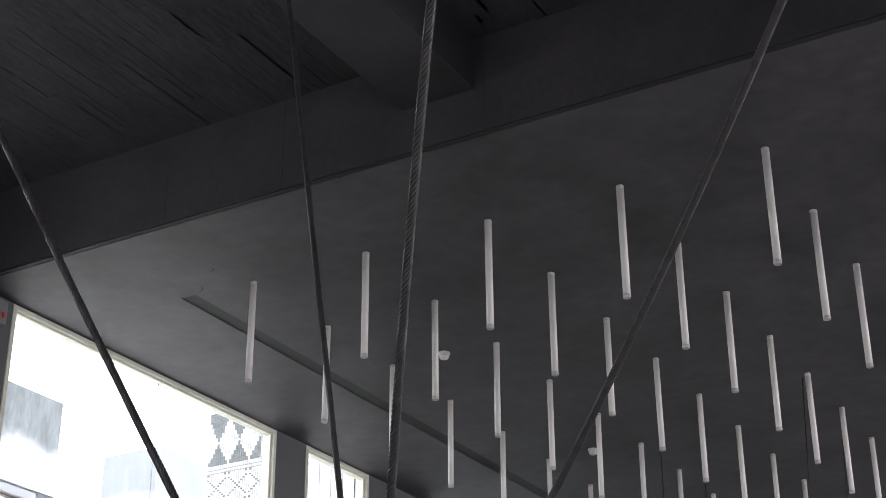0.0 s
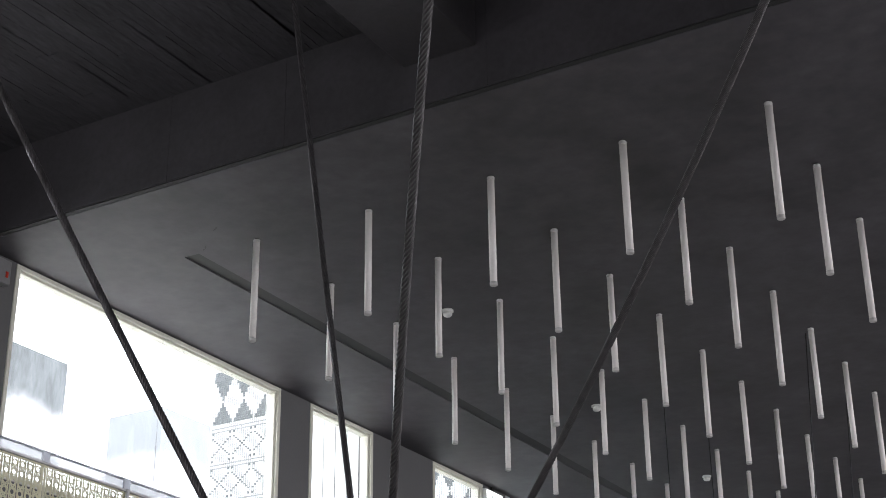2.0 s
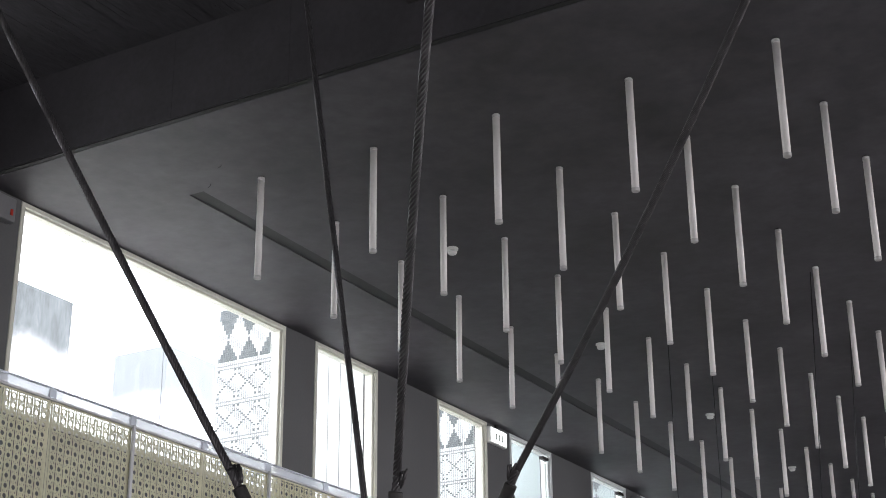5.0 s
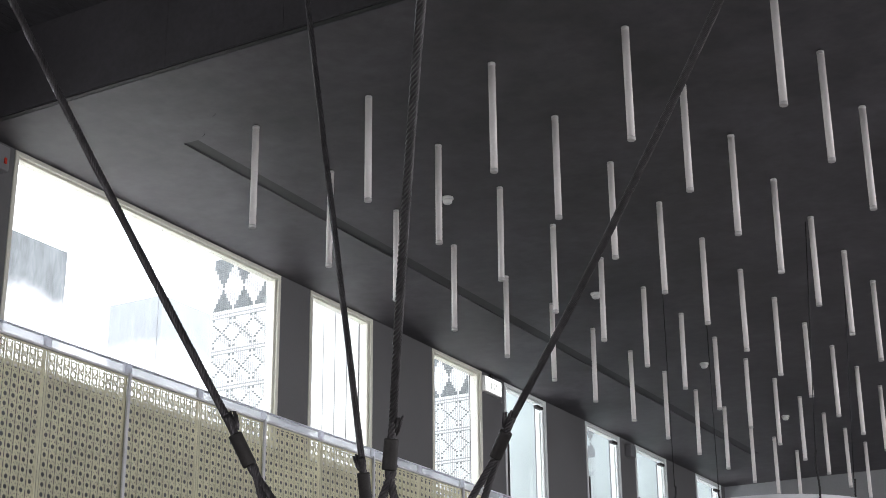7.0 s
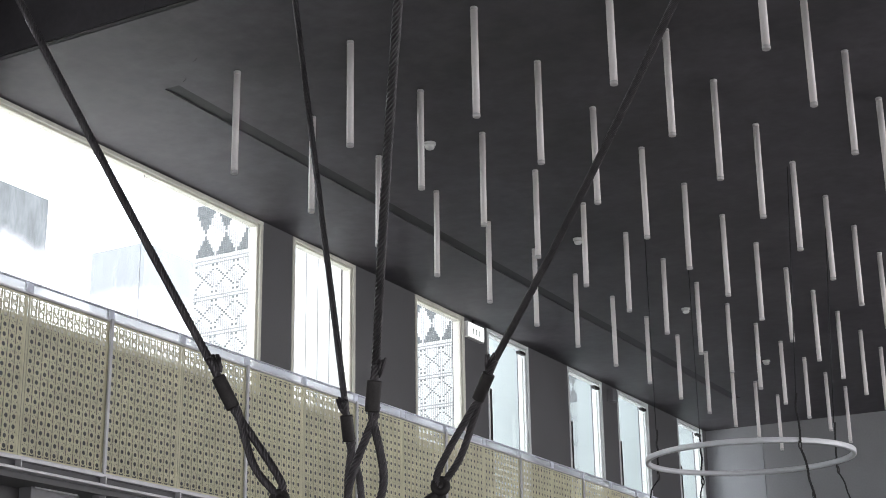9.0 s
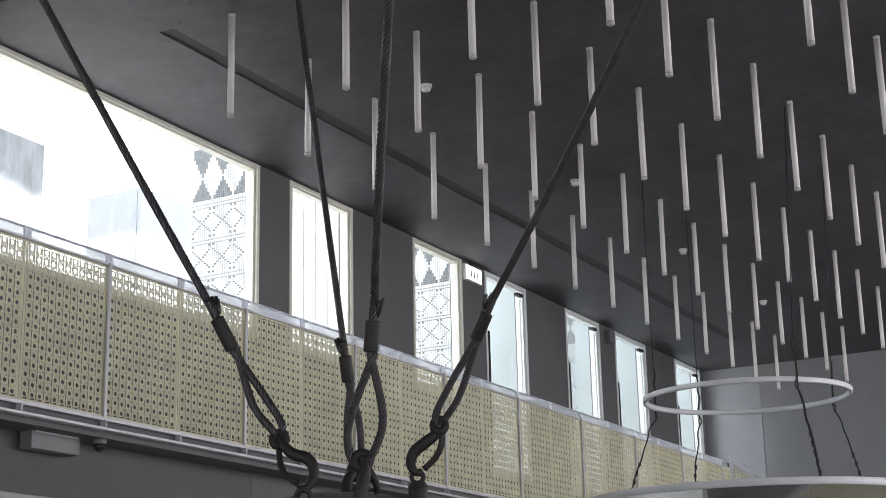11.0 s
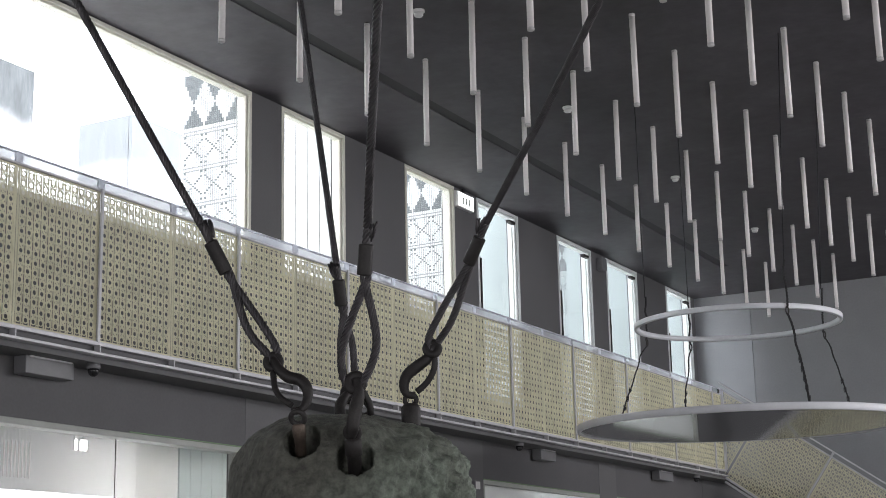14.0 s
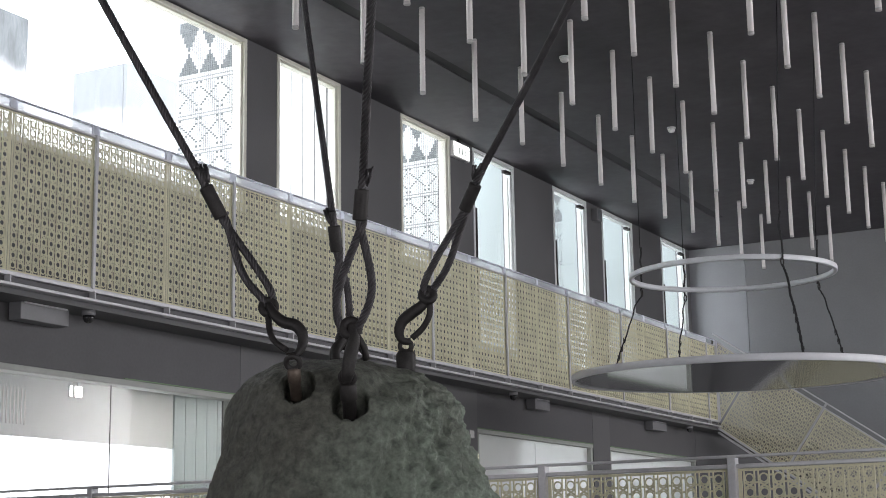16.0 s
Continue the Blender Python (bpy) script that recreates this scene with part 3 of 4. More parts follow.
# ---- balcony, lower front ----
B0, B1 = 1.0, 22.87
RAIL_X, TOP_Z = -7.70, 4.81
structure("balcony_slab", boxes((XW, RAIL_X - 0.02, B0, YN, 3.40, 3.52)), M_WALL, "grey painted balcony slab along the window wall", "balcony")
bm = bmesh.new()
LOWER = [(3.0, 10.83), (15.32, 18.61), (19.18, 22.6)]
ys = [B0] + [v for ab in LOWER for v in ab] + [YN]
for a, b in zip(ys[::2], ys[1::2]):
    add_box(bm, LOW_X - 0.2, LOW_X, a, b, 0, 3.40)
structure("wall_lower", bm, M_WALL, "grey painted wall below the balcony", "wall")
for k, (a, b) in enumerate(LOWER):
    structure("bulkhead_%d" % (k + 1), boxes((LOW_X - 0.2, LOW_X - 0.003, a, b, 2.96, 3.40)), M_HEAD, "mid-grey bulkhead above the lower glazing", "bulkhead")
    gz = thing("window_%d" % (k + 8), pose(LOW_X, a, 0), "floor-standing glazed front with a pale metal head", "window", kind="structure")
    L = b - a
    part("frame_head", boxes((-0.14, 0.0, 0, L, 2.912, 2.96), bevel=0.006), M_LOWFRAME, gz)
    part("frame_jamb", boxes((-0.14, -0.01, L - 0.06, L, 0, 2.912), bevel=0.006), M_LOWFRAME, gz)
    part("frame_jamb", boxes((-0.14, -0.01, 0, 0.06, 0, 2.912), bevel=0.006), M_LOWFRAME, gz)
    n = max(1, round(L / 1.68))
    wd = (L - 0.12) / n
    for j in range(n):
        part("pane", boxes((-0.08, -0.068, 0.06 + j * wd + 0.003, 0.06 + (j + 1) * wd - 0.003, 0, 2.912)), M_GLASS if k == 0 else M_FROST, gz).visible_shadow = False
        if j:
            part("pane_seal", boxes((-0.077, -0.071, 0.06 + j * wd - 0.0028, 0.06 + j * wd + 0.0028, 0, 2.912)), M_CORD, gz)
    part("edge_strip", boxes((-0.12, 0.004, 6.3 if k == 0 else 0.0, L, 2.961, 2.970)), M_GREEN, gz, "thin green edge strip")
structure("room_ceiling", boxes((XW, LOW_X - 0.2, B0, YN, 3.35, 3.39)), M_ROOM, "white painted ceiling of the lower room", "ceiling")
pn = thing("panelling", pose(XW, 12.5, 0), "pale grey upright wall panels in the lower room", "panelling", kind="structure")
for j in range(22):
    part("board", boxes((0.004, 0.03, j * 0.182 + 0.003, j * 0.182 + 0.179, 0.0, 3.35)), M_PALE, pn)
structure("room_lining", boxes((XW + 0.004, XW + 0.02, B0, 12.49, 2.68, 3.35), (XW + 0.004, XW + 0.02, B0, 9.44, 0.0, 2.68)), M_ROOM, "white wall lining above the lower room window", "wall")
# Glow for the panels and boxes added to the lower room.
m_glow = bpy.data.materials.new("added_glow_face")
m_glow.use_nodes = True
m_glow.node_tree.nodes["Principled BSDF"].inputs["Emission Color"].default_value = (1, 0.98, 0.95, 1)
m_glow.node_tree.nodes["Principled BSDF"].inputs["Emission Strength"].default_value = 8.0
# Unseen glowing panels added under the ceiling to brighten the lower room.
for y in (11.6, 13.0, 14.4):
    lp = thing("room_lamp", pose(-9.2, y, 3.35), "added unseen glowing panel brightening the lower room", "ceiling lamp", "lower room lamps")
    hs = part("housing", boxes((-0.16, 0.16, -0.45, 0.45, -0.06, 0.0), bevel=0.01), M_WHITE, lp)
    part("lamp_face", boxes((-0.14, 0.14, -0.43, 0.43, -0.068, -0.06)), m_glow, hs, "glowing white face")
# Glowing boxes added in place of bright reflections in the lower glass.
for y, wy in ((9.99, 0.035), (10.085, 0.09)):
    hs = thing("hanging_sign", pose(-9.2, y, 2.955), "small glowing white box standing in for a reflection in the lower glass", "sign", "lower room signs")
    part("housing", boxes((-0.012, 0.012, -wy / 2, wy / 2, 0.0, 0.10), bevel=0.004), M_WHITE, hs)
    part("face", boxes((0.012, 0.016, -wy / 2 + 0.006, wy / 2 - 0.006, 0.008, 0.092)), m_glow, hs, "glowing white face")
    part("rod", boxes((-0.005, 0.005, -0.005, 0.005, 0.10, 3.35 - 2.955)), M_STEEL, hs)
# White rods added in place of upright reflected streaks in the glass.
rods = thing("room_pendant", pose(-9.2, 9.16, 2.68), "slim white rod standing in for a reflected streak in the lower glass", "pendant lamp", "pendant rods of the lower room")
bm = bmesh.new()
add_lathe(bm, [(0.006, 0.0), (0.007, 0.004), (0.007, 0.30), (0.005, 0.305)], 10)
part("diffuser", bm, M_TUBE, rods)
bm = bmesh.new()
add_lathe(bm, [(0.0015, 0.305), (0.0015, 0.67)], 6)
part("wire", bm, M_STEEL, rods)
for j in range(1, 8):
    copy_thing(rods, pose(-9.2, 9.16 + j * 0.042, 2.68))
structure("room_partition", boxes((XW, LOW_X - 0.2, 16.6, 16.7, 0, 3.35)), M_ROOM, "white partition wall in the lower room", "wall")

# ---- perforated guard panels ----
PW, PH, NC, NR = 0.860, 1.155, 11, 16


def panel_mesh(name, pw, ph, nc, nr, mat):
    """A cast screen panel: a ring round each hole, crossed struts between the rings and a pair of ribs with a rung between the columns. Lies in the x-z plane."""
    verts, faces = [], []
    mx, mz = 0.018, 0.012
    cw, ch = (pw - 2 * mx) / nc, (ph - 2 * mz) / nr
    t = 0.0024

    def slab(x0, x1, z0, z1, y0=-t, y1=t):
        b = len(verts)
        for z in (z0, z1):
            for x, y in ((x0, y0), (x1, y0), (x1, y1), (x0, y1)):
                verts.append((x, y, z))
        for f in ((3, 2, 1, 0), (4, 5, 6, 7), (0, 1, 5, 4), (1, 2, 6, 5), (2, 3, 7, 6), (3, 0, 4, 7)):
            faces.append(tuple(b + i for i in f))

    def strut(xa, za, xb, zb, hw, y0, y1):
        dx, dz = xb - xa, zb - za
        l = math.hypot(dx, dz)
        ox, oz = -dz / l * hw, dx / l * hw
        b = len(verts)
        for y in (y0, y1):
            verts.extend([(xa + ox, y, za + oz), (xa - ox, y, za - oz), (xb - ox, y, zb - oz), (xb + ox, y, zb + oz)])
        for f in ((0, 1, 2, 3), (7, 6, 5, 4), (1, 0, 4, 5), (3, 2, 6, 7)):
            faces.append(tuple(b + i for i in f))

    def ring(cx, cz, rx, rz, ox, oz):
        n, b = 12, len(verts)
        for y in (-t, t):
            for ax, az in ((rx, rz), (ox, oz)):
                for k in range(n):
                    w = (k + 0.5) * math.tau / n
                    verts.append((cx + ax * math.cos(w), y, cz + az * math.sin(w)))
        for k in range(n):
            j = (k + 1) % n
            faces.append((b + k, b + j, b + n + j, b + n + k))
            faces.append((b + 2 * n + j, b + 2 * n + k, b + 3 * n + k, b + 3 * n + j))
            faces.append((b + j, b + k, b + 2 * n + k, b + 2 * n + j))
            faces.append((b + n + k, b + n + j, b + 3 * n + j, b + 3 * n + k))

    top = ph - mz
    for c in range(nc):
        cx = -pw / 2 + mx + (c + 0.5) * cw
        for sgn in (-1, 1):
            xr = cx + sgn * cw * 0.36
            slab(xr - cw * 0.048, xr + cw * 0.048, mz, top, -t - 0.0025, t)
        for r in range(nr):
            cz = mz + (r + 0.5) * ch
            ring(cx, cz, cw * HOLE_X, ch * HOLE_Z, cw * RIM_X, ch * RIM_Z)
            if r < nr - 1:
                for sgn in (-1, 1):
                    strut(cx - sgn * cw * 0.36, cz + ch * 0.27, cx + sgn * cw * 0.36, cz + ch * 0.73, STRUT, -t + 0.0006, t - 0.0006)
            if c < nc - 1:
                slab(cx + cw * 0.405, cx + cw * 0.595, cz + ch * (0.12 if c % 2 else -0.38), cz + ch * (0.26 if c % 2 else -0.24), -t + 0.001, t - 0.001)
    slab(-pw / 2, pw / 2, 0, mz, -t - 0.002, t + 0.002)
    slab(-pw / 2, pw / 2, top, ph, -t - 0.002, t + 0.002)
    slab(-pw / 2, -pw / 2 + mx, mz, top)
    slab(pw / 2 - mx, pw / 2, mz, top)
    me = bpy.data.meshes.new(name)
    me.from_pydata(verts, [], faces)
    me.update()
    me.materials.append(mat)
    return me


HOLE_X, HOLE_Z, RIM_X, RIM_Z, STRUT = 0.245, 0.25, 0.345, 0.36, 0.0045
PANEL = panel_mesh("screen_panel", PW, PH, NC, NR, M_PANEL)


def panel(parent, m):
    ob = new("screen_panel", PANEL)
    ob.parent, ob.matrix_basis = parent, m
    return ob


def bar(parent, name, x0, x1, y0, y1, z0, z1, bevel=0.004, mat=None, label=""):
    return part(name, boxes((x0, x1, y0, y1, z0, z1), bevel=bevel), mat or M_STEEL, parent, label)


def guard_rail(name, m, length, step, post_every, label):
    """A straight guard: flat handrail, stubs, posts, channel and screen panels. Local x runs along it, y points to the hall's back."""
    g = thing(name, m, label, "railing")
    n = round(length / step)
    bar(g, "handrail", 0, length, -0.014, 0.014, 1.354, 1.367, mat=M_HANDRAIL)
    bar(g, "top_rail", 0, length, -0.018, 0.018, 1.268, 1.285)
    bar(g, "bottom_rail", 0, length, -0.02, 0.02, 0.075, 0.107)
    bar(g, "edge_flange", 0, length, -0.05, 0.03, 0.0, 0.022)
    for k in range(n + 1):
        x = min(max(k * step, 0.03), length - 0.03)
        bar(g, "rail_stub", x - 0.035, x + 0.035, -0.012, 0.012, 1.283, 1.357, mat=M_HANDRAIL)
        bar(g, "bracket", x - 0.006, x + 0.006, -0.045, 0.012, 0.020, 0.080, 0.002)
        if k % post_every == 0:
            bar(g, "post", x - 0.014, x + 0.014, -0.030, -0.009, 0.1, 1.288)
    for k in range(n):
        panel(g, pose(k * step + step / 2, 0.002, 0.110))
        bar(g, "infill_strip", k * step + 0.04, (k + 1) * step - 0.04, -0.003, 0.003, 1.287, 1.353, 0.0, M_INFILL, "milky translucent strip")
    return g


STEP = 0.8675
N_UP = 24
guard_rail("balcony_railing", pose(RAIL_X, 22.43 - N_UP * STEP, TOP_Z - 1.365, 0, 0, 90), N_UP * STEP, STEP, 2,
           "balcony railing with cream perforated screen panels and steel rails")

endrail = bpy.data.objects["balcony_railing"]
NARROW = panel_mesh("narrow_panel", 0.405, PH, 5, NR, M_PANEL)
ob = new("screen_panel", NARROW)
ob.parent, ob.matrix_basis = endrail, pose(N_UP * STEP + 0.22, 0.002, 0.110)
EX = N_UP * STEP
for nm, s in (("handrail", (EX, EX + 0.44, -0.010, 0.010, 1.356, 1.365)), ("top_rail", (EX, EX + 0.44, -0.018, 0.018, 1.268, 1.285)), ("bottom_rail", (EX, EX + 0.44, -0.02, 0.02, 0.075, 0.107)), ("edge_flange", (EX, EX + 0.44, -0.05, 0.03, 0.0, 0.022)), ("post", (EX + 0.40, EX + 0.44, -0.04, 0.01, 0.1, 1.345))):
    bar(endrail, nm, *s, mat=M_HANDRAIL if nm in ("handrail", "post") else M_STEEL)

# ---- stair down from the balcony ----
SL = math.radians(35)
st = thing("staircase", pose(RAIL_X - 0.03, 22.9, 3.45), "steel staircase going down from the balcony end", "staircase")
LEN = 5.6
run = Matrix.Rotation(SL, 4, "Y")
for nm, s in (("handrail", (0, LEN, -0.03, 0.03, 1.195, 1.215)), ("top_rail", (0.1, LEN, -0.018, 0.018, 1.115, 1.135)), ("bottom_rail", (0.02, LEN, -0.02, 0.02, -0.02, 0.012)), ("stringer", (0.05, LEN, -0.03, 0.03, -0.075, -0.045))):
    part(nm, boxes(s, bevel=0.004), M_STEEL, st).matrix_basis = run
STAIR_PANEL = panel_mesh("stair_panel", 1.225, 1.10, 16, 15, M_PANEL)
for k in range(4):
    x = 1.265 * k
    if k:
        part("post", boxes((x - 0.016, x + 0.016, -0.034, -0.01, 0.0, 1.20), bevel=0.004), M_STEEL, st).matrix_basis = run
    ob = new("screen_panel", STAIR_PANEL)
    ob.parent, ob.matrix_basis = st, run @ pose(x + 0.6325, 0.002, 0.012)
bm = bmesh.new()
bm.from_mesh(STAIR_PANEL)
bm.transform(run @ pose(-0.6325, 0.002, 0.012))
bmesh.ops.bisect_plane(bm, geom=bm.verts[:] + bm.edges[:] + bm.faces[:], plane_co=(0.0, 0, 0), plane_no=(1, 0, 0), clear_inner=True)
part("screen_panel", bm, M_PANEL, st)
bm = boxes((-1.0, 0.2, -0.03, 0.03, 1.195, 1.215), (-1.0, 0.12, -0.018, 0.018, 1.115, 1.135))
bm.transform(run)
bmesh.ops.bisect_plane(bm, geom=bm.verts[:] + bm.edges[:] + bm.faces[:], plane_co=(0.0, 0, 0), plane_no=(1, 0, 0), clear_inner=True)
part("handrail_bend", bm, M_STEEL, st)
part("end_post", boxes((-0.03, 0.0, -0.02, 0.02, 0.0, 1.37), bevel=0.004), M_IRON, st)
for k in range(19):
    part("tread", boxes((0.15 + k * 0.265, 0.15 + k * 0.265 + 0.29, 0.05, 1.25, -0.18 - k * 0.1855 - 0.03, -0.18 - k * 0.1855)), M_BEAM, st)
part("rear_stringer", boxes((0.4, LEN, 1.25, 1.29, -0.10, 0.06)), M_BEAM, st).matrix_basis = run

# ---- near guard wall of the raised landing ----
PX0, NPX, PSTEP, PY = -7.25, 12, 0.985, 7.0
structure("landing_wall", boxes((PX0, PX0 + NPX * PSTEP, PY - 0.05, PY + 0.15, 0, 0.70)), M_WALL, "low grey wall below the landing guard", "wall")
PANEL_NEAR = panel_mesh("landing_panel", PSTEP - 0.045, 1.09, 13, 16, M_PANEL)
lg = thing("landing_railing", pose(PX0, PY, 0.70), "landing railing with cream perforated panels and a steel handrail", "railing")
bar(lg, "handrail", 0, NPX * PSTEP, -0.02, 0.02, 1.272, 1.285)
bar(lg, "top_rail", 0, NPX * PSTEP, -0.02, 0.02, 1.222, 1.242)
bar(lg, "bottom_rail", 0, NPX * PSTEP, -0.02, 0.02, 0.02, 0.06)
for k in range(NPX + 1):
    x = min(max(k * PSTEP + 0.02, 0.03), NPX * PSTEP - 0.03)
    bar(lg, "post", x - 0.02, x + 0.02, -0.032, 0.025, 0.0, 1.275)
    if k < NPX:
        ob = new("screen_panel", PANEL_NEAR)
        ob.parent, ob.matrix_basis = lg, pose(k * PSTEP + 0.02 + PSTEP / 2, 0.0, 0.13)

# ---- pendant tubes ----
TX, TY, TS = -7.823, 10.192, 1.2286
tube = thing("tube_light", pose(TX, TY, 6.49), "slim white opal tube lamp hanging from the charcoal ceiling", "tube lamp", "grid of ceiling tubes")
bm = bmesh.new()
add_lathe(bm, [(0.031, 0.03), (0.031, 0.97)], 16)
part("diffuser", bm, M_TUBE, tube)
for z0, z1, nm in ((0.0, 0.03, "end_cap"), (0.97, 1.0, "end_cap")):
    bm = bmesh.new()
    add_lathe(bm, [(0.029, z0), (0.0325, z0 + 0.005), (0.0325, z1 - 0.004), (0.030, z1)], 16)
    part(nm, bm, M_CAP, tube)
bm = bmesh.new()
add_lathe(bm, [(0.012, 1.0), (0.012, 1.015)], 10)
part("ceiling_stub", bm, M_IRON, tube)
rnd = random.Random(7)
for i in range(6):
    for j in range(14):
        if i or j:
            copy_thing(tube, pose(TX + i * TS + rnd.uniform(-0.006, 0.006), TY + j * TS + rnd.uniform(-0.006, 0.006), 6.49, rnd.uniform(-0.25, 0.25), rnd.uniform(-0.25, 0.25), rnd.uniform(0, 360)))

# ---- ceiling detectors, sign, wall boxes ----
det = thing("smoke_detector", pose(-7.2, 12.64, CEIL), "round white smoke detector on the charcoal ceiling", "smoke detector", "ceiling detectors")
bm = bmesh.new()
add_lathe(bm, [(0.062, 0.0), (0.064, -0.02), (0.055, -0.026)], 24)
db = part("base", bm, M_WHITE, det)
bm = bmesh.new()
add_lathe(bm, [(0.046, -0.026), (0.05, -0.05), (0.038, -0.068), (0.012, -0.074)], 24)
part("head", bm, M_WHITE, db)
for y in (16.29, 19.98, 23.63):
    copy_thing(det, pose(-7.2, y, CEIL))

sg = thing("exit_sign", pose(XW, 18.90, 7.20), "white lit emergency sign under the ceiling beside a window", "sign")
part("housing", boxes((0.002, 0.07, -0.25, 0.25, 0.0, 0.24), bevel=0.01), M_WHITE, sg)
m_sign = bpy.data.materials.new("lit_sign_face")
m_sign.use_nodes = True
m_sign.node_tree.nodes["Principled BSDF"].inputs["Emission Color"].default_value = (0.95, 1, 0.97, 1)
m_sign.node_tree.nodes["Principled BSDF"].inputs["Emission Strength"].default_value = 0.9
sf = part("face", boxes((0.07, 0.076, -0.235, 0.235, 0.02, 0.22)), m_sign, sg, "glowing white face")
for k in range(3):
    part("letter_bar", boxes((0.076, 0.079, -0.10 + k * 0.09, -0.07 + k * 0.09, 0.06, 0.16)), M_BOXGREY, sf)
part("ceiling_bracket", boxes((0.02, 0.05, -0.03, 0.03, 0.24, CEIL - 7.20)), M_IRON, sg)
sp = thing("wall_speaker", pose(XW, 23.88, 7.20), "grey wall speaker box under the ceiling", "speaker", "wall boxes")
part("body", boxes((0.002, 0.12, -0.10, 0.10, 0.0, 0.22), bevel=0.015), M_BOXGREY, sp)
part("grille", boxes((0.12, 0.126, -0.08, 0.08, 0.02, 0.20)), M_GRILLE, sp, "paler front grille")
al = thing("alarm_box", pose(XW, 9.18, 7.20), "pale alarm box with a red lamp on the grey wall", "alarm", "wall boxes")
part("body", boxes((0.002, 0.09, -0.13, 0.13, 0.0, 0.24), bevel=0.012), M_BOXGREY, al)
part("warning_lamp", boxes((0.09, 0.10, 0.06, 0.09, 0.06, 0.12), bevel=0.003), material("red_lens", (0.6, 0.04, 0.02), 0.3), al, "small red lens")

# Thin black wires added in place of dark cracks in the ceiling paint.
wr = thing("loose_wire", pose(-8.33, 10.08, CEIL), "thin black wires standing in for ceiling paint cracks by the slot", "wire")
for dx, dy, l in ((0.0, 0.0, 0.045), (0.34, -0.28, 0.035)):
    bm = bmesh.new()
    add_sweep(bm, smooth_line([(dx, dy, 0.0), (dx + 0.01, dy - 0.01, -l * 0.5), (dx - 0.012, dy - 0.02, -l)], 0.015), 0.002, 6)
    part("crack_line", bm, M_CORD, wr)

m_amber = bpy.data.materials.new("lit_amber_face")
m_amber.use_nodes = True
m_amber.node_tree.nodes["Principled BSDF"].inputs["Emission Color"].default_value = (1, 0.93, 0.55, 1)
m_amber.node_tree.nodes["Principled BSDF"].inputs["Emission Strength"].default_value = 0.6
ws = thing("lit_wall_sign", pose(LOW_X, 15.20, 2.545), "small lit yellow sign on the lower grey wall", "sign")
part("housing", boxes((0.0, 0.03, -0.06, 0.08, 0.0, 0.14), bevel=0.006), M_BOXGREY, ws)
part("face", boxes((0.03, 0.036, -0.045, 0.065, 0.015, 0.125)), m_amber, ws, "glowing yellow face")
wb = thing("wall_box", pose(LOW_X, 15.10, 2.83), "small grey box on the lower wall", "junction box")
part("body", boxes((0.0, 0.05, -0.07, 0.05, 0.0, 0.10), bevel=0.006), M_BOXGREY, wb)
part("cover", boxes((0.05, 0.054, -0.06, 0.04, 0.01, 0.09)), M_WHITE, wb)

# under the balcony edge
for y, w in ((8.26, 0.50), (16.8, 0.42), (20.75, 0.55)):
    lb = thing("soffit_box", pose(-7.93, y, 3.40), "grey metal box fixed under the balcony slab", "junction box", "boxes under the balcony")
    part("body", boxes((-0.06, 0.06, -w / 2, w / 2, -0.13, 0.0), bevel=0.006), M_BOXGREY, lb)
    part("mounting_plate", boxes((-0.07, 0.07, -w / 2 + 0.03, w / 2 - 0.03, -0.012, 0.0)), M_STEEL, lb)
for y in (8.62, 15.82, 21.75):
    dc = thing("dome_camera", pose(-7.78, y, 3.40), "small dome camera under the balcony edge", "camera", "dome cameras")
    bm = bmesh.new()
    add_lathe(bm, [(0.05, 0.0), (0.052, -0.03), (0.048, -0.04)], 20)
    mt = part("mount", bm, M_BOXGREY, dc)
    bm = bmesh.new()
    add_lathe(bm, [(0.044, -0.04), (0.043, -0.06), (0.034, -0.082), (0.018, -0.094), (0.004, -0.098)], 20)
    part("dome", bm, M_LENS, mt, "dark glossy dome")

# ---- hanging ring and mirrored disc ----
RC = (-5.15, 16.0)
RR, DR, RZ, DZ = 1.11, 1.80, 4.54, 3.425
LEVEL = Matrix.Rotation(radians(1.1), 4, Vector((math.cos(radians(17.8)), math.sin(radians(17.8)), 0)))
ring = thing("hanging_ring", pose(RC[0], RC[1], RZ) @ LEVEL, "white ring hanging on black cords above the mirrored disc", "ring")
bm = bmesh.new()
add_lathe(bm, [(RR - 0.02, -0.027), (RR + 0.018, -0.027), (RR + 0.021, -0.022), (RR + 0.021, 0.022), (RR + 0.018, 0.027), (RR - 0.02, 0.027)], 96)
for f in [f for f in bm.faces if len(f.verts) > 4]:
    bm.faces.remove(f)
ed = [e for e in bm.edges if e.is_boundary]
bmesh.ops.bridge_loops(bm, edges=ed)
part("hoop", bm, M_RING, ring)
disc = thing("hanging_disc", pose(RC[0], RC[1], DZ) @ LEVEL, "large dark mirrored disc with a white rim hung on cords", "disc")
bm = bmesh.new()
add_lathe(bm, [(DR - 0.03, -0.012), (DR - 0.03, 0.012)], 128)
part("mirror_plate", bm, M_MIRROR, disc, "dark mirrored underside").matrix_basis = Matrix.Rotation(radians(-0.65), 4, Vector((math.cos(radians(17.8)), math.sin(radians(17.8)), 0)))
bm = bmesh.new()
add_lathe(bm, [(DR - 0.03, -0.034), (DR, -0.034), (DR + 0.004, -0.029), (DR + 0.004, 0.035), (DR, 0.04), (DR - 0.03, 0.04)], 128)
for f in [f for f in bm.faces if len(f.verts) > 4]:
    bm.faces.remove(f)
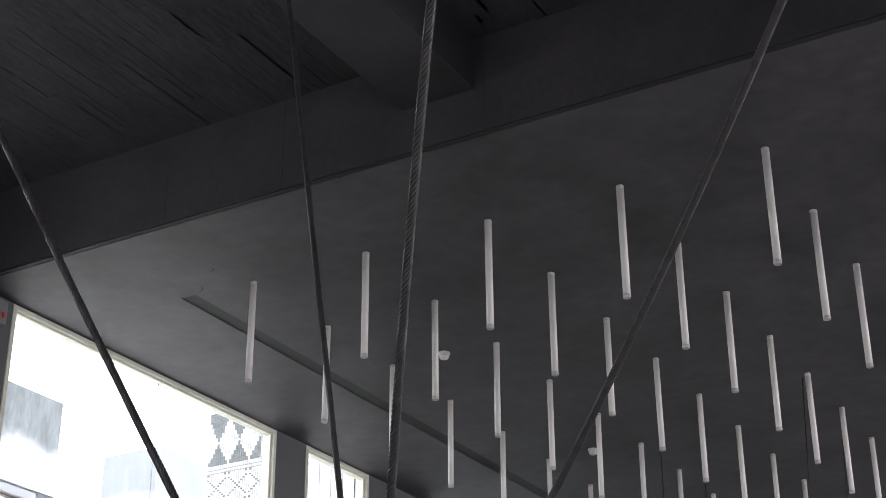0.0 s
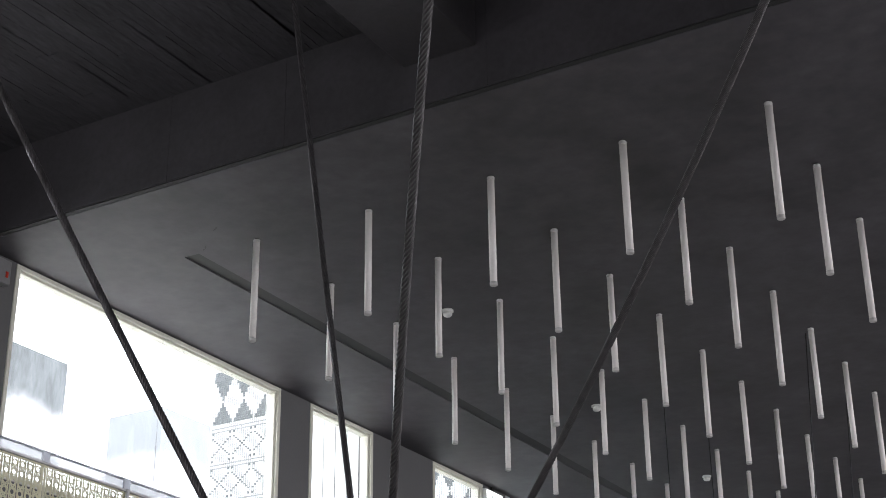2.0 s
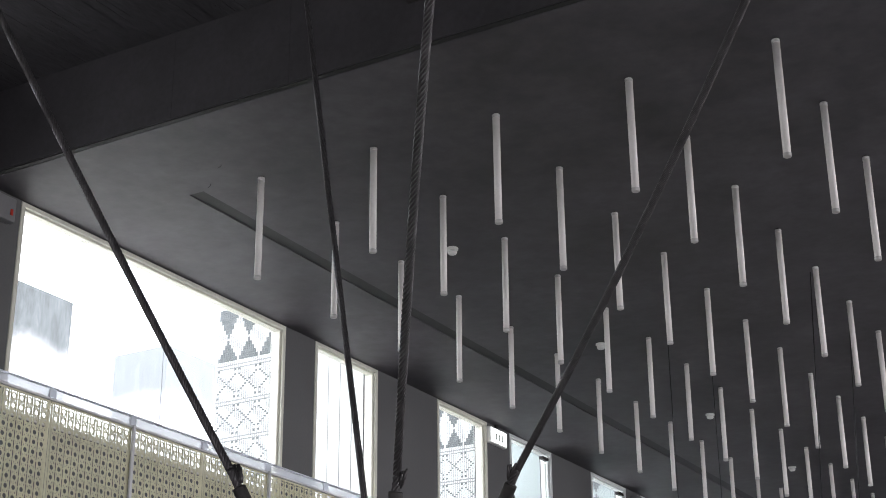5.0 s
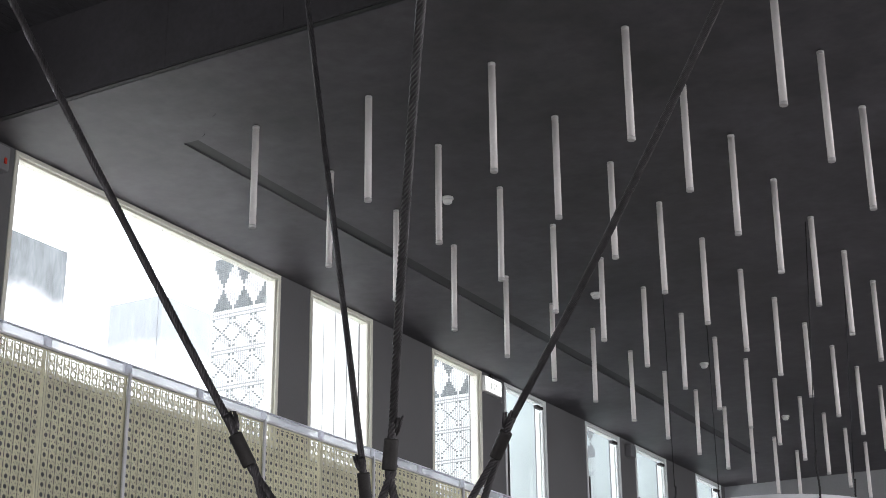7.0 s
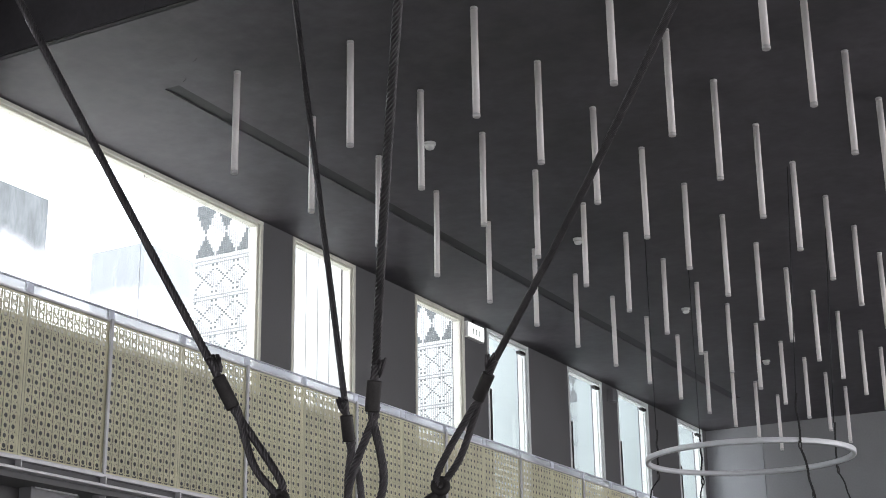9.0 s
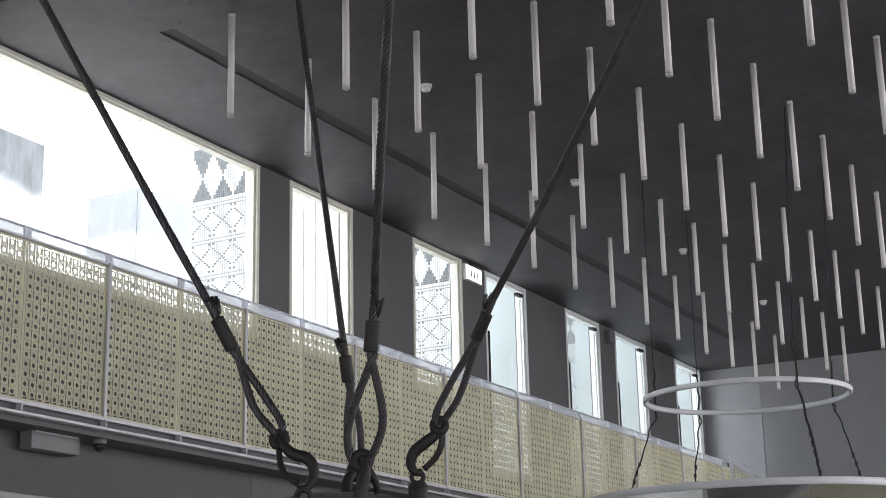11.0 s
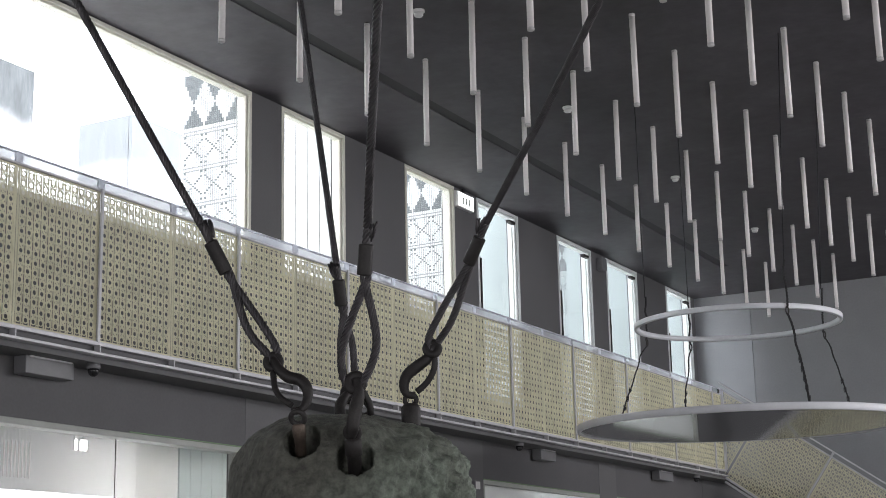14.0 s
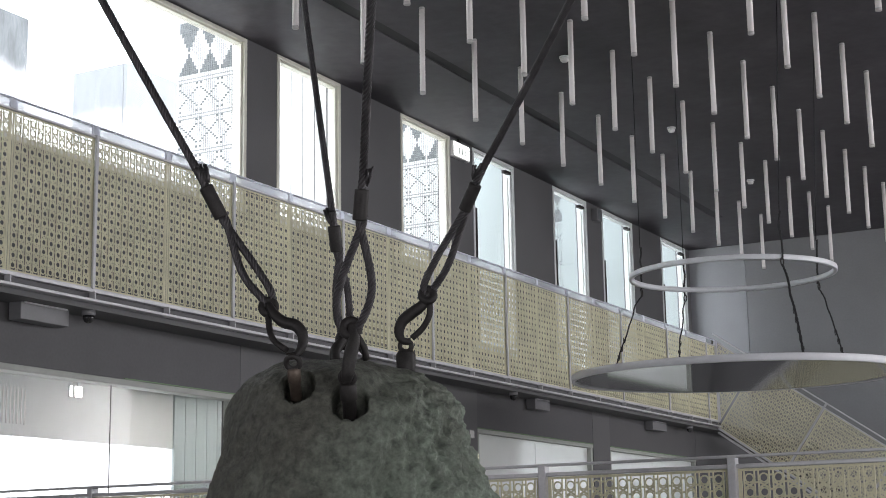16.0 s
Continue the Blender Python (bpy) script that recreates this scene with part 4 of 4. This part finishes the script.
bmesh.ops.bridge_loops(bm, edges=[e for e in bm.edges if e.is_boundary])
part("rim", bm, M_RING, disc, "white painted rim")
YAW = radians(28.7 - 11)
for k, (ang, lean) in enumerate(((154, 0.0), (119, 0.0), (-63, 0.11), (33, 0.115))):
    a = radians(ang) + YAW
    ux, uy = math.cos(a), math.sin(a)
    sl = thing("suspension_cord", pose(RC[0], RC[1], 0), "thin black cord with knots holding the ring and disc", "cord", "suspension cords")
    top, mid, low = Vector((ux * (RR + 0.03) + lean, uy * (RR + 0.03) + lean * 0.55, CEIL)), Vector((ux * (RR + 0.03), uy * (RR + 0.03), RZ)), LEVEL @ Vector((ux * (1.60 if k == 0 else 1.48), uy * (1.60 if k == 0 else 1.48), 0.016)) + Vector((0, 0, DZ))
    bm = bmesh.new()
    add_sweep(bm, [top, mid + Vector((0, 0, 0.45))], 0.006, 6)
    part("upper_wire", bm, M_CORD, sl)
    bm = bmesh.new()
    wob = random.Random(20 + k)
    pts = [mid + Vector((wob.uniform(-0.012, 0.012), wob.uniform(-0.012, 0.012), 0.46 - 0.085 * j)) for j in range(7)]
    add_rope(bm, pts, 0.0115, 0.10, 3)
    part("knotted_cord", bm, M_CORD, sl)
    bm = bmesh.new()
    add_sweep(bm, [mid + Vector((-uy * 0.016 * math.cos(w), ux * 0.016 * math.cos(w), -0.075 + 0.040 * math.sin(w))) for w in [j * math.tau / 14 for j in range(14)]], 0.008, 6, closed=True)
    part("shackle", bm, M_IRON, sl)
    bm = bmesh.new()
    pts = [mid.lerp(low, 0.09 + 0.91 * j / 9) + Vector((wob.uniform(-0.008, 0.008), wob.uniform(-0.008, 0.008), 0)) for j in range(10)]
    pts[0] = mid + Vector((0, 0, -0.105))
    add_rope(bm, pts, 0.013 if k == 2 else 0.009, 0.14, 3)
    lc = part("lower_cord", bm, M_CORD, sl)
    for j in range(5):
        bm = bmesh.new()
        p = mid.lerp(low, 0.55 + 0.09 * j)
        add_sweep(bm, [p + Vector((0.013 * math.cos(w), 0.013 * math.sin(w), 0.030 * math.sin(2 * w))) for w in [q * math.tau / 8 for q in range(8)]], 0.0045, 5, closed=True)
        part("cord_wrap", bm, M_CORD, lc)

# ---- hanging rock and its ropes: local x to the side, y away, z up ----
ROCK = pose(-3.2, 5.0, 0, 0, 0, 28.7)
RING_PROFILE = [(0.74, 0.02), (0.80, 0.22), (0.95, 0.42), (1.2, 0.55), (1.5, 0.57), (1.76, 0.525), (1.90, 0.495), (2.02, 0.470), (2.10, 0.440), (2.17, 0.395), (2.225, 0.33), (2.262, 0.25), (2.285, 0.14), (2.292, 0.01)]
POCKETS = [((-0.150, -0.37, 2.172), (-0.155, -0.72, 0.68), 0.060, 0.105, 0.16), ((0.05, -0.43, 2.103), (0.03, -0.76, 0.65), 0.061, 0.115, 0.16), ((0.165, -0.40, 2.150), (0.10, -0.60, 0.80), 0.085, 0.026, 0.9)]


FACETS = [(Vector((0.76, -0.60, 0.25)), 0.925), (Vector((-0.10, -0.90, 0.42)), 1.245), (Vector((-0.85, -0.45, 0.27)), 0.975)]


def rock_mesh():
    seg, lay = 340, 250
    zs = [p[0] for p in RING_PROFILE]
    rs = [p[1] for p in RING_PROFILE]
    arc = [0.0]
    for i in range(1, len(zs)):
        arc.append(arc[-1] + math.hypot(zs[i] - zs[i - 1], rs[i] - rs[i - 1]))
    verts, faces = [], []
    axes = [(Vector(p), (Vector(d)).normalized(), r, dep, lip) for p, d, r, dep, lip in POCKETS]
    for i in range(lay + 1):
        s = arc[-1] * i / lay
        z, r = float(np.interp(s, arc, zs)), float(np.interp(s, arc, rs))
        for k in range(seg):
            a = k * math.tau / seg
            p = Vector((r * math.cos(a) * 1.0, r * math.sin(a) * 1.0, z))
            n = Vector((math.cos(a), math.sin(a), 0.35 if z > 1.5 else -0.35)).normalized()
            big = noise.fractal(p * 2.6 + Vector((3.1, 0.7, 5.2)), 1.0, 2.0, 3)
            mid = noise.ridged_multi_fractal(p * 6.0 + Vector((1.3, 9.7, 2.2)), 0.9, 2.1, 4, 1.0, 2.0) - 1.2
            p = p + n * big * 0.052
            for pn_, lim_ in FACETS:
                over = p.dot(pn_) - lim_
                if over > 0:
                    p = p - pn_ * over * 0.8
            face = min(1.0, max(0.0, 0.5 + 1.6 * (p.x * 0.9 + (2.05 - p.z) * 0.8 - 0.05)))
            rough = 0.25 + 1.9 * face * face
            flare = max(0.0, math.cos(a)) ** 2 * min(1.0, max(0.0, (2.0 - z) / 0.35))
            p = p + n * 0.07 * flare
            fine = noise.fractal(p * 21.0, 0.9, 2.1, 4)
            streak = noise.ridged_multi_fractal(Vector((p.x * 17 + 2.0, p.y * 17, p.z * 5)), 0.9, 2.1, 3, 1.0, 2.0) - 1.2
            p = p + n * (mid * 0.016 * rough + fine * (0.003 + 0.009 * rough) + streak * 0.010 * rough)
            for c, d, pr, dep, lip in axes:
                q = p - c
                along = q.dot(d)
                off = (q - d * along).length
                if off < pr * 1.12 and q.dot(d) > -0.14:
                    p = p - d * dep * min(1.0, max(0.0, (pr * 1.12 - off) / (pr * lip)))
            verts.append(p)
    for i in range(lay):
        for k in range(seg):
            j = (k + 1) % seg
            faces.append((i * seg + k, i * seg + j, (i + 1) * seg + j, (i + 1) * seg + k))
    me = bpy.data.meshes.new("hanging_rock")
    me.from_pydata([tuple(v) for v in verts], [], faces)
    me.update()
    me.polygons.foreach_set("use_smooth", [True] * len(me.polygons))
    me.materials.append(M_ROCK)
    return me


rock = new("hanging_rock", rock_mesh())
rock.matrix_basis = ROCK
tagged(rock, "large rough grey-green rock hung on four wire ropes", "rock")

R_CABLE, LAY = 0.0165, 0.118


def wire_rope(name, label, sleeve_top, away, sleeve_low, leg_a, leg_b, end, frayed, bow=0.0, r=0.0165, lay=0.118, strands=6):
    """One rope: from the ceiling down to a pressed sleeve, then a spliced eye of two legs."""
    w = thing(name, ROCK, label, "wire rope", "ropes of the hanging rock")
    top, far = Vector(sleeve_top), Vector(away)
    d = far - top
    lim = SLAB + 0.02 if (ROCK @ far).y < EDGE_Y else CEIL
    full = (lim - top.z) / d.z
    bm = bmesh.new()
    n = 24
    pts = [top + d * (full * k / n) + Vector((bow * (full * k / n) * (1 - full * k / n), 0, 0)) for k in range(n + 1)]
    add_rope(bm, pts, r, lay, strands)
    part("rope", bm, M_ROPE, w)
    low = Vector(sleeve_low)
    dd = (low - top)
    bm = bmesh.new()
    add_rope(bm, [top, top + dd * 0.2, top + dd * 0.42], R_CABLE, LAY)
    part("rope_tail", bm, M_ROPE, w)
    top = top + dd * 0.37
    dd = low - top
    bm = bmesh.new()
    add_sweep(bm, [top - dd * 0.02, top, top + dd * 0.04, low - dd * 0.04, low, low + dd * 0.02], [0.022, 0.0265, 0.027, 0.027, 0.0265, 0.022], 18)
    part("sleeve", bm, M_IRON, w, "dark pressed metal sleeve")
    bm = bmesh.new()
    fr = random.Random(len(name) + int(100 * abs(top.x)))
    side = Vector(frayed)
    up = d.normalized()
    out = side - up * side.dot(up)
    out.normalize()
    for k in range(8):
        jit = Vector((fr.uniform(-0.009, 0.009), fr.uniform(-0.009, 0.009), 0))
        a = top - dd * 0.1 + out * 0.014 + jit * 0.6
        m = top + up * 0.03 + out * 0.024 + jit * 0.8
        b = top + up * fr.uniform(0.058, 0.085) + out * fr.uniform(0.028, 0.042) + jit * 1.5
        add_sweep(bm, [a, m, b], [0.0065, 0.0065, 0.005], 5)
    part("frayed_end", bm, M_ROPE, w, "frayed cut rope end", "stuff")
    e = Vector(end)
    bm = bmesh.new()
    add_rope(bm, [low - dd * 0.1, low + dd * 0.1, Vector(leg_a), e + (Vector(leg_a) - Vector(leg_b)) * 0.36 + Vector((0, 0, 0.03)), e + Vector((0, 0, -0.012)), e + (Vector(leg_b) - Vector(leg_a)) * 0.36 + Vector((0, 0, 0.03)), Vector(leg_b), low + dd * 0.1 + Vector((0.012, 0, 0)), low - dd * 0.1 + Vector((0.012, 0, 0))], R_CABLE * 0.95, LAY)
    part("eye_loop", bm, M_ROPE, w, "spliced rope eye")
    return w


def hook(parent, pts, r, latch, eye_c, eye_r):
    """A forged hook: tapered bent bar, an eye at its head and a latch."""
    line = smooth_line(pts, 0.012)
    n = len(line)
    bm = bmesh.new()
    add_sweep(bm, line, [r * (0.75 + 0.45 * math.sin(math.pi * min(1, i / n * 1.15))) for i in range(n)], 12)
    hk = part("hook", bm, M_IRON, parent, "dark forged hook")
    c = Vector(eye_c)
    bm = bmesh.new()
    add_sweep(bm, [c + Vector((eye_r * math.cos(w), eye_r * 0.35 * math.sin(w), eye_r * 1.1 * math.sin(w))) for w in [k * math.tau / 20 for k in range(20)]], r * 0.85, 10, closed=True)
    part("hook_eye", bm, M_IRON, hk)
    bm = bmesh.new()
    add_sweep(bm, smooth_line(latch, 0.02), r * 0.62, 8)
    part("latch", bm, M_IRON, hk)


def anchor(parent, base, tip, r, eye_r, mat, eye_dir=(1, 0, 0)):
    """A turned anchor pin in the rock with a ring at its head."""
    b, t = Vector(base), Vector(tip)
    d = (t - b)
    bm = bmesh.new()
    add_sweep(bm, [b, b + d * 0.55, b + d * 0.57, t - d * 0.06, t], [r, r, r * 1.18, r * 1.18, r * 0.9], 16)
    pin = part("anchor_pin", bm, mat, parent, "worn metal anchor pin")
    c = t + d.normalized() * eye_r * 0.8
    e = Vector(eye_dir).normalized()
    bm = bmesh.new()
    add_sweep(bm, [c + e * eye_r * math.cos(w) + d.normalized() * eye_r * math.sin(w) for w in [k * math.tau / 20 for k in range(20)]], eye_r * 0.42, 10, closed=True)
    part("anchor_ring", bm, M_IRON, pin)


LAB = "dark twisted steel wire rope with a hook holding the rock"
w = wire_rope("wire_rope", LAB, (-0.537, -0.307, 2.998), (-1.625, -0.272, 5.013), (-0.446, -0.269, 2.818),
              (-0.315, -0.275, 2.625), (-0.363, -0.288, 2.60), (-0.268, -0.285, 2.475), (0.03, -0.02, 0.05), bow=-0.037)
hook(w, [(-0.262, -0.30, 2.475), (-0.235, -0.32, 2.43), (-0.20, -0.335, 2.40), (-0.155, -0.35, 2.385), (-0.128, -0.362, 2.35), (-0.128, -0.372, 2.305), (-0.150, -0.385, 2.27), (-0.185, -0.388, 2.265)], 0.019,
     [(-0.262, -0.30, 2.43), (-0.25, -0.33, 2.36), (-0.225, -0.35, 2.32), (-0.185, -0.375, 2.29)], (-0.262, -0.29, 2.465), 0.024)
anchor(w, (-0.152, -0.335, 2.112), (-0.158, -0.390, 2.222), 0.021, 0.025, M_PIN)

w = wire_rope("wire_rope", LAB, (0.115, -0.633, 2.892), (0.324, -2.147, 4.336), (0.099, -0.593, 2.725),
              (0.138, -0.545, 2.50), (0.018, -0.525, 2.49), (0.058, -0.492, 2.345), (0.045, -0.01, 0.055), bow=-0.044)
hook(w, [(0.062, -0.492, 2.365), (0.070, -0.50, 2.31), (0.060, -0.505, 2.26), (0.050, -0.505, 2.21), (0.045, -0.495, 2.175), (0.035, -0.46, 2.165), (0.03, -0.43, 2.19)], 0.021,
     [(0.075, -0.48, 2.33), (0.105, -0.47, 2.28), (0.11, -0.45, 2.24)], (0.058, -0.487, 2.35), 0.026)
anchor(w, (0.05, -0.40, 2.025), (0.045, -0.468, 2.155), 0.026, 0.025, M_IRON, (1, 0.3, 0))

w = wire_rope("wire_rope", LAB, (0.561, 0.098, 3.083), (1.491, -1.735, 4.60), (0.486, 0.177, 2.932),
              (0.368, 0.24, 2.745), (0.416, 0.254, 2.72), (0.33, 0.294, 2.60), (-0.03, 0.0, 0.05), bow=0.123, r=0.0155, lay=0.16, strands=12)
hook(w, [(0.33, 0.296, 2.615), (0.31, 0.30, 2.565), (0.265, 0.305, 2.53), (0.222, 0.31, 2.495), (0.207, 0.315, 2.45), (0.222, 0.32, 2.415), (0.255, 0.322, 2.412)], 0.021,
     [(0.335, 0.295, 2.58), (0.335, 0.30, 2.52), (0.305, 0.31, 2.465), (0.26, 0.318, 2.425)], (0.328, 0.294, 2.60), 0.024)
anchor(w, (0.234, 0.31, 2.10), (0.234, 0.325, 2.375), 0.034, 0.024, M_IRON)

w = wire_rope("wire_rope", LAB, (-0.073, 0.385, 2.983), (-0.553, 0.994, 6.561), (-0.058, 0.441, 2.822),
              (-0.015, 0.47, 2.66), (-0.065, 0.47, 2.64), (-0.026, 0.500, 2.454), (-0.02, 0.0, 0.04), bow=-0.009, r=0.0145, lay=0.20, strands=7)
hook(w, [(-0.02, 0.49, 2.46), (-0.045, 0.46, 2.43), (-0.065, 0.43, 2.39), (-0.06, 0.41, 2.345), (-0.03, 0.40, 2.325), (0.0, 0.40, 2.34)], 0.020,
     [(0.0, 0.49, 2.44), (0.045, 0.46, 2.40), (0.06, 0.43, 2.36), (0.02, 0.41, 2.33)], (-0.024, 0.495, 2.45), 0.030)
anchor(w, (-0.03, 0.33, 2.12), (-0.03, 0.39, 2.30), 0.028, 0.024, M_IRON)
